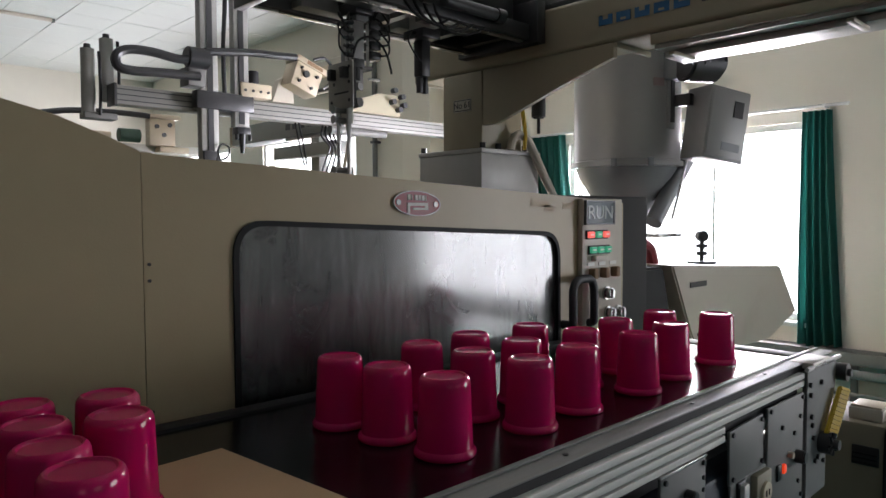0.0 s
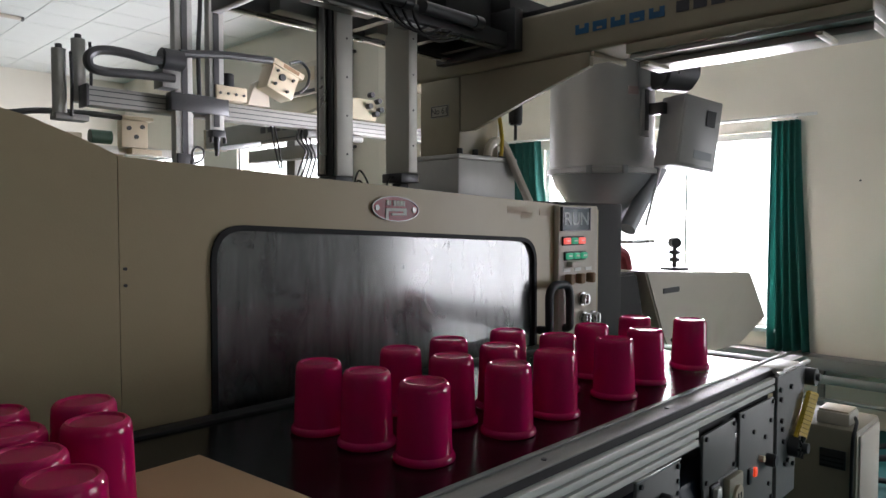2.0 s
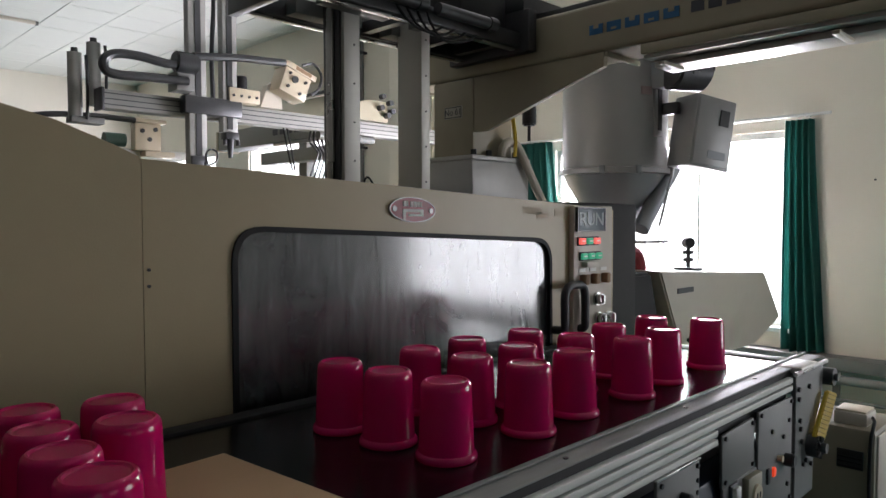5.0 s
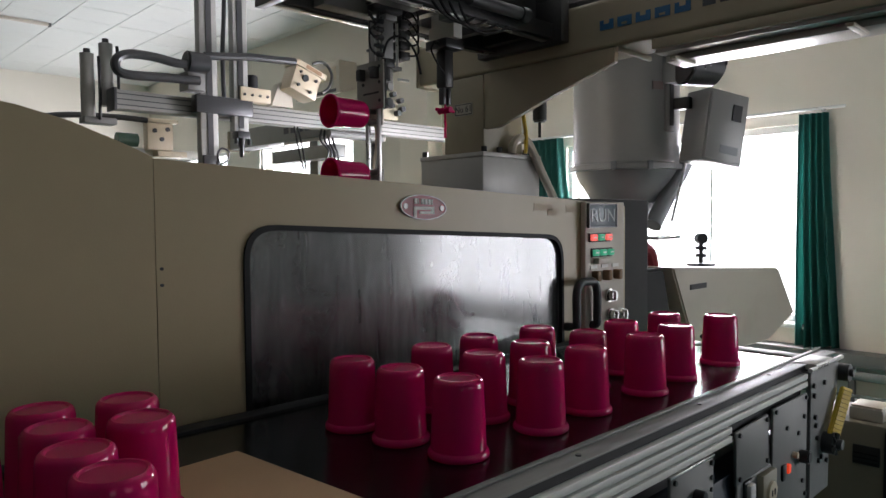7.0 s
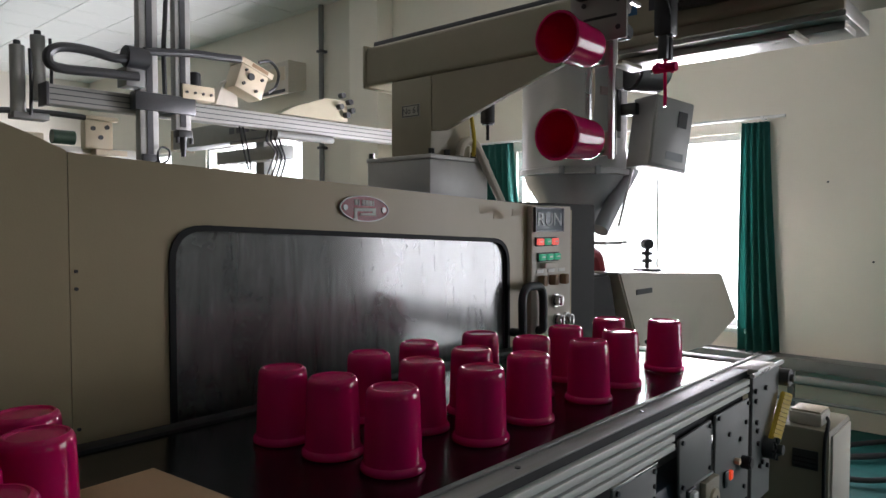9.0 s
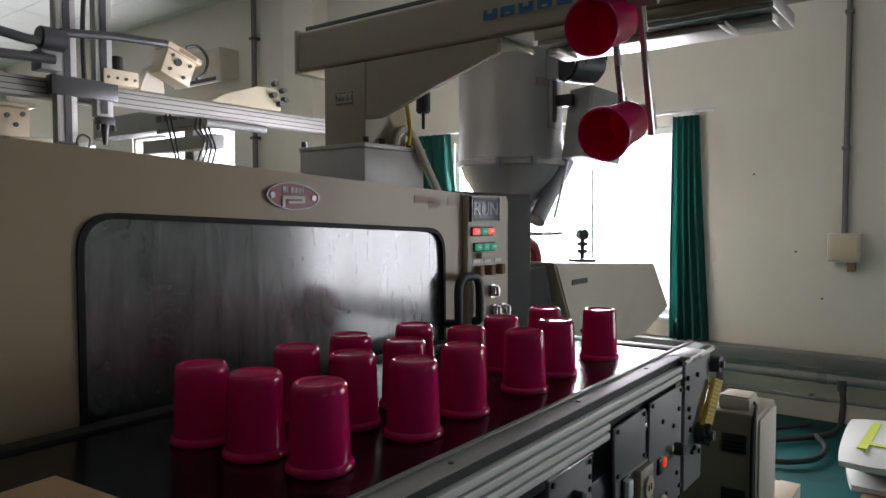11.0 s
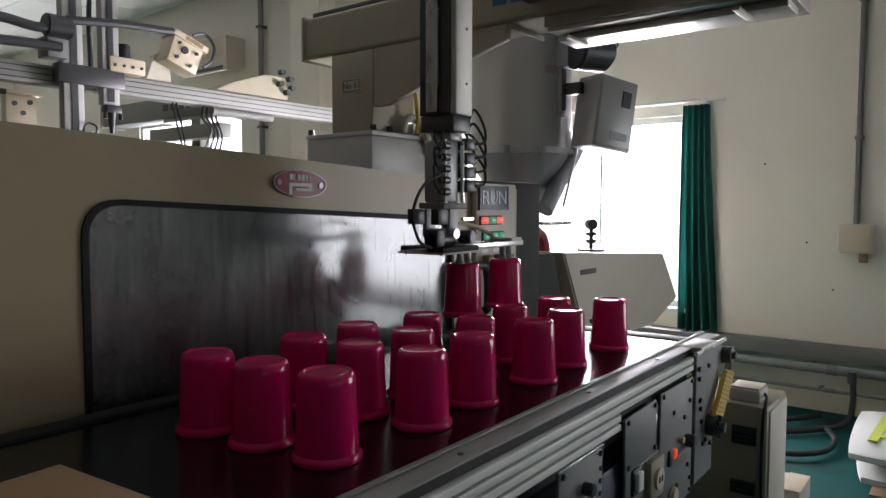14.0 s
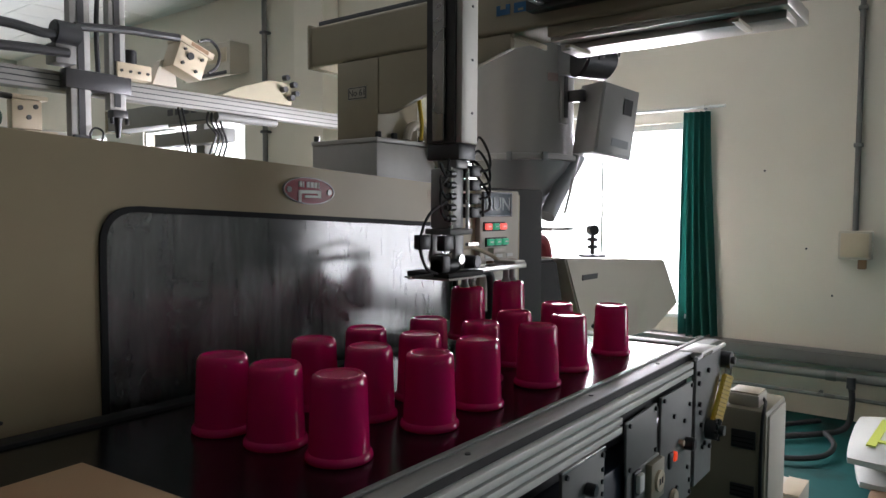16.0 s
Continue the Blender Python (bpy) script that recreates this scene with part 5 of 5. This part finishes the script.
    for x, z in ((3.94, 2.405), (4.02, 2.36), (4.04, 2.29), (3.92, 2.31), (3.99, 2.25)):
        part("fitting", bm_cyl((x, 4.35, z), (x, 4.40, z), 0.024, n=12), DARK_STEEL, e)
    part("under_tube", bm_cyl((3.3, 4.40, 2.03), (3.85, 4.40, 2.03), 0.032, n=16), GREY_PLATE, r)
    for k in range(2):
        part("air_tube", bm_tube([(3.0 + 0.03 * k, 4.42, 2.06), (3.02 + 0.04 * k, 4.40, 1.90 - 0.02 * k), (3.05 + 0.02 * k, 4.38, 1.74)], 0.007, 6), RUBBER, r)
    # third robot farther off, seen low over the machine's edge
    t = thing("far_robot", "cream gantry robot far behind, with hoses", "robot")
    part("rail", bm_box(1.9, 3.45, 6.92, 7.0, 2.0, 2.08, 0.006), ALU, t)
    part("valve_box", bm_box(2.83, 3.09, 6.80, 6.92, 2.06, 2.33, 0.015), CREAM, t, "cream valve box")
    part("box_cap", bm_box(2.80, 3.14, 6.78, 6.92, 2.3305, 2.37, 0.01), CREAM, t)
    for x, z in ((2.90, 2.25), (2.97, 2.17), (3.03, 2.27)):
        part("fitting", bm_cyl((x, 6.785, z), (x, 6.802, z), 0.022, n=12), DARK_STEEL, t)
    part("terminal_block", bm_box(2.20, 2.48, 6.82, 6.919, 2.06, 2.17, 0.01), CREAM, t)
    part("foot_block", bm_box(2.92, 3.22, 6.78, 6.919, 2.0, 2.055, 0.01), CREAM, t)
    part("hose", bm_tube([(1.8, 6.8, 2.27), (2.1, 6.8, 2.33), (2.5, 6.8, 2.35), (2.83, 6.8, 2.345)], 0.028), BLACK, t)
    part("drum", bm_cyl((2.53, 6.78, 2.14), (2.72, 6.78, 2.14), 0.065, n=14), material("dark_green_motor", (0.03, 0.07, 0.045), 0.5), t)
    part("stand", bm_box(2.4, 2.9, 6.93, 7.3, 0.0, 1.999, 0.01), BEIGE, t)


# ---- things beyond the conveyor ----
def build_far_things():
    c = thing("temperature_controller", "beige mould temperature controller with black vents", "controller")
    # a cream case; its olive colour has the deep shade painted in
    part("case", bm_box(2.865, 3.165, 0.455, 0.80, 0.05, 0.617, 0.012), material("cream_paint_shaded", (0.24, 0.21, 0.15), 0.5, vary=0.08, scale=3, stain=0.3), c)
    for z0, z1 in ((0.470, 0.538), (0.285, 0.335)):
        v = part("vent", bm_box(2.858, 2.867, 0.49, 0.575, z0, z1, 0.002), BLACK, c, "black square vent")
        for k in range(3):
            part("slat", bm_box(2.854, 2.8585, 0.494, 0.571, z0 + 0.006 + 0.016 * k, z0 + 0.012 + 0.016 * k), RUBBER, v)
    part("side_panel", bm_box(2.885, 3.145, 0.448, 0.456, 0.09, 0.597, 0.003), BEIGE_LIGHT, c)
    for x in (2.895, 3.105):
        for y in (0.50, 0.74):
            part("castor", bm_cyl((x, y, 0.025), (x + 0.03, y, 0.025), 0.025, n=14), BLACK, c)
    b = thing("relay_box", "small cream box with a black cable, lying on the controller", "electrical box")
    part("case", bm_box(2.90, 3.02, 0.49, 0.60, 0.618, 0.662, 0.006), BEIGE_LIGHT, b)
    part("lid", bm_box(2.905, 3.015, 0.495, 0.595, 0.6622, 0.670, 0.003), CREAM, b)
    k = thing("power_cable", "black power cable hanging down the controller", "cable")
    part("cable", bm_tube([(2.97, 0.492, 0.64), (2.93, 0.475, 0.637), (2.88, 0.466, 0.626), (2.857, 0.468, 0.58), (2.856, 0.470, 0.44), (2.857, 0.468, 0.25), (2.852, 0.465, 0.012)], 0.006), RUBBER, k)
    for i, (dz, dx, dy) in enumerate(((0.0, 0.0, 0.0), (0.108, -0.03, 0.015))):
        s = thing("resin_bag", "plump white woven bag of plastic pellets in a pile", "bag", "stacked resin bags")
        bm = bm_box(-0.42, 0.42, -0.30, 0.30, 0.0, 0.122)
        bmesh.ops.subdivide_edges(bm, edges=bm.edges[:], cuts=7, use_grid_fill=True)
        for v in bm.verts:
            u, w = v.co.x / 0.42, v.co.y / 0.30
            f = max(0.0, 1 - u ** 4) * max(0.0, 1 - w ** 4)
            v.co.z = 0.06 + (v.co.z - 0.06) * (0.22 + 0.78 * f ** 0.5) + 0.006 * noise.noise(v.co * 7 + Vector((i, 0, 0)))
            v.co.x *= 1 - 0.05 * abs(w) ** 3
            v.co.y *= 1 - 0.05 * abs(u) ** 3
        low = min(v.co.z for v in bm.verts)
        bm.transform(pose(4.36 + dx, 0.05 + dy, dz - low + 0.002, 0, 0, 8 - 5 * i))
        part("sack", bm, WHITE_BAG, s)
        if i == 1:
            z = 0.2375
            mk = pose(4.30, 0.085, z, 0, 0, -2)
            part("print", bm_join(bm_box(-0.30, 0.22, 0.13, 0.17, -0.008, 0, m=mk), bm_box(-0.22, -0.18, -0.15, 0.13, -0.008, 0, m=mk), bm_box(-0.22, 0.22, -0.19, -0.15, -0.008, 0, m=mk)), BAG_MARK, s, "yellow-green printed frame")
    pb = thing("carton", "small pale cardboard carton on the floor beside the controller", "carton")
    part("box", bm_box(3.30, 3.52, 0.42, 0.58, 0.001, 0.17, 0.004), BEIGE_LIGHT, pb)
    part("flap", bm_box(3.30, 3.52, 0.42, 0.50, 0.1702, 0.174, 0.001), CREAM, pb)
    w = thing("wooden_pallet_box", "brown wooden box on the floor", "box")
    part("side", bm_box(3.80, 4.02, 0.02, 0.22, 0.0, 0.045, 0.004), WOOD, w)
    part("lid", bm_box(3.79, 4.03, 0.01, 0.23, 0.0455, 0.055, 0.003), WOOD, w)


build_room()
build_wall_things()
mould_guard = build_machine()
build_hopper()
build_conveyor()
build_cardboard()
held_cups = build_cups()
build_robot()
carriage = build_carriage()
main_arm, wrist = build_main_arm()
sprue_arm, sprue = build_sprue_arm()
build_neighbour()
build_far_things()


# ---- what moves ----
# seconds, pivot x, y, z, tilt of the gripper, x and z of the sprue arm
ARM_KEYS = [
    (0.0, 1.575, 1.77, 1.79, 90, 1.90, 1.84), (0.7, 1.575, 1.77, 1.79, 90, 1.90, 1.83), (0.9, 1.575, 1.77, 1.72, 90, 1.90, 1.755), (1.1, 1.575, 1.77, 1.59, 90, 1.90, 1.63), (1.3, 1.575, 1.77, 1.485, 90, 1.90, 1.58),
    (1.5, 1.575, 1.77, 1.37, 90, 1.90, 1.515), (1.7, 1.575, 1.77, 1.28, 90, 1.90, 1.43), (2.0, 1.575, 1.77, 1.22, 90, 1.90, 1.33), (2.4, 1.575, 1.77, 1.20, 90, 1.90, 1.22), (3.0, 1.575, 1.77, 1.20, 90, 1.92, 1.20), (3.5, 1.495, 1.77, 1.20, 90, 1.93, 1.20),
    (4.0, 1.46, 1.77, 1.20, 90, 1.94, 1.20), (4.5, 1.455, 1.77, 1.20, 90, 1.92, 1.20), (5.0, 1.54, 1.77, 1.20, 90, 1.89, 1.20), (5.2, 1.56, 1.77, 1.20, 90, 1.88, 1.20),
    (5.6, 1.575, 1.77, 1.20, 90, 1.88, 1.20), (6.6, 1.60, 1.77, 1.77, 90, 1.90, 1.80), (6.9, 1.60, 1.71, 1.79, 90, 1.90, 1.80), (7.3, 1.60, 1.52, 1.80, 90, 1.90, 1.80), (7.7, 1.60, 1.31, 1.80, 90, 1.90, 1.79), (8.2, 1.60, 1.06, 1.81, 90, 1.90, 1.79),
    (8.5, 1.60, 0.90, 1.815, 90, 1.90, 1.79), (9.0, 1.60, 0.635, 1.825, 90, 1.90, 1.80), (9.3, 1.60, 0.462, 1.832, 90, 1.90, 1.80), (9.5, 1.60, 0.358, 1.840, 90, 1.90, 1.81), (9.7, 1.60, 0.290, 1.843, 90, 1.90, 1.82), (10.6, 1.59, 0.31, 1.845, 86, 1.90, 2.05),
    (11.3, 1.58, 0.52, 1.83, 63, 1.90, 2.2), (11.8, 1.575, 0.676, 1.82, 46, 1.90, 2.25), (12.0, 1.575, 0.751, 1.812, 39, 1.90, 2.25), (12.2, 1.575, 0.82, 1.803, 32, 1.90, 2.25), (12.4, 1.575, 0.89, 1.796, 21, 1.90, 2.25), (12.6, 1.575, 0.93, 1.79, 12, 1.90, 2.25), (13.0, 1.575, 0.945, 1.785, 0, 1.90, 2.25),
    (13.2, 1.575, 0.94, 1.69, 0, 1.90, 2.25), (13.5, 1.575, 0.935, 1.50, 0, 1.90, 2.25), (13.7, 1.575, 0.93, 1.396, 0, 1.90, 2.25), (13.9, 1.575, 0.93, 1.295, 0, 1.90, 2.25), (14.1, 1.575, 0.93, 1.235, 0, 1.90, 2.25), (14.3, 1.575, 0.93, 1.218, 0, 1.90, 2.25), (16.0, 1.575, 0.93, 1.218, 0, 1.90, 2.25),
]
PICK_TIME = 5.6


def arm_state(t):
    ts = [k[0] for k in ARM_KEYS]
    return [float(np.interp(t, ts, [k[i] for k in ARM_KEYS])) for i in range(1, 7)]


def motions():
    times = [i * 0.1 for i in range(161)]
    arm_rows, wrist_rows, car_rows, sprue_rows, stalk_rows = [], [], [], [], []
    cup_rows = [[], []]
    for t in times:
        x, y, z, tilt, sx, sz = arm_state(t)
        arm_rows.append((t, pose(x, y, z)))
        wrist_rows.append((t, pose(0, 0, 0, 0, tilt, 0)))
        car_rows.append((t, pose(1.575, y, 0)))
        sprue_rows.append((t, pose(sx, y, sz)))
        hx, hy, hz, htilt, hsx, hsz = arm_state(max(t, PICK_TIME))
        for k in range(2):
            cup_rows[k].append((t, pose(hx, hy, hz) @ pose(0, 0, 0, 0, htilt, 0) @ pose(CUP_X[k], 0, -0.2135)))
        stalk_rows.append((t, pose(hsx, hy, hsz)))
    walk(mould_guard, [(0, pose(0, 0, 0)), (5.2, pose(0, 0, 0)), (5.7, pose(-0.35, 0, 0)), (16, pose(-0.35, 0, 0))])
    walk(main_arm, arm_rows)
    walk(wrist, wrist_rows)
    walk(carriage, car_rows)
    walk(sprue_arm, sprue_rows)
    walk(sprue, stalk_rows)
    for k in range(2):
        walk(held_cups[k], cup_rows[k])


motions()
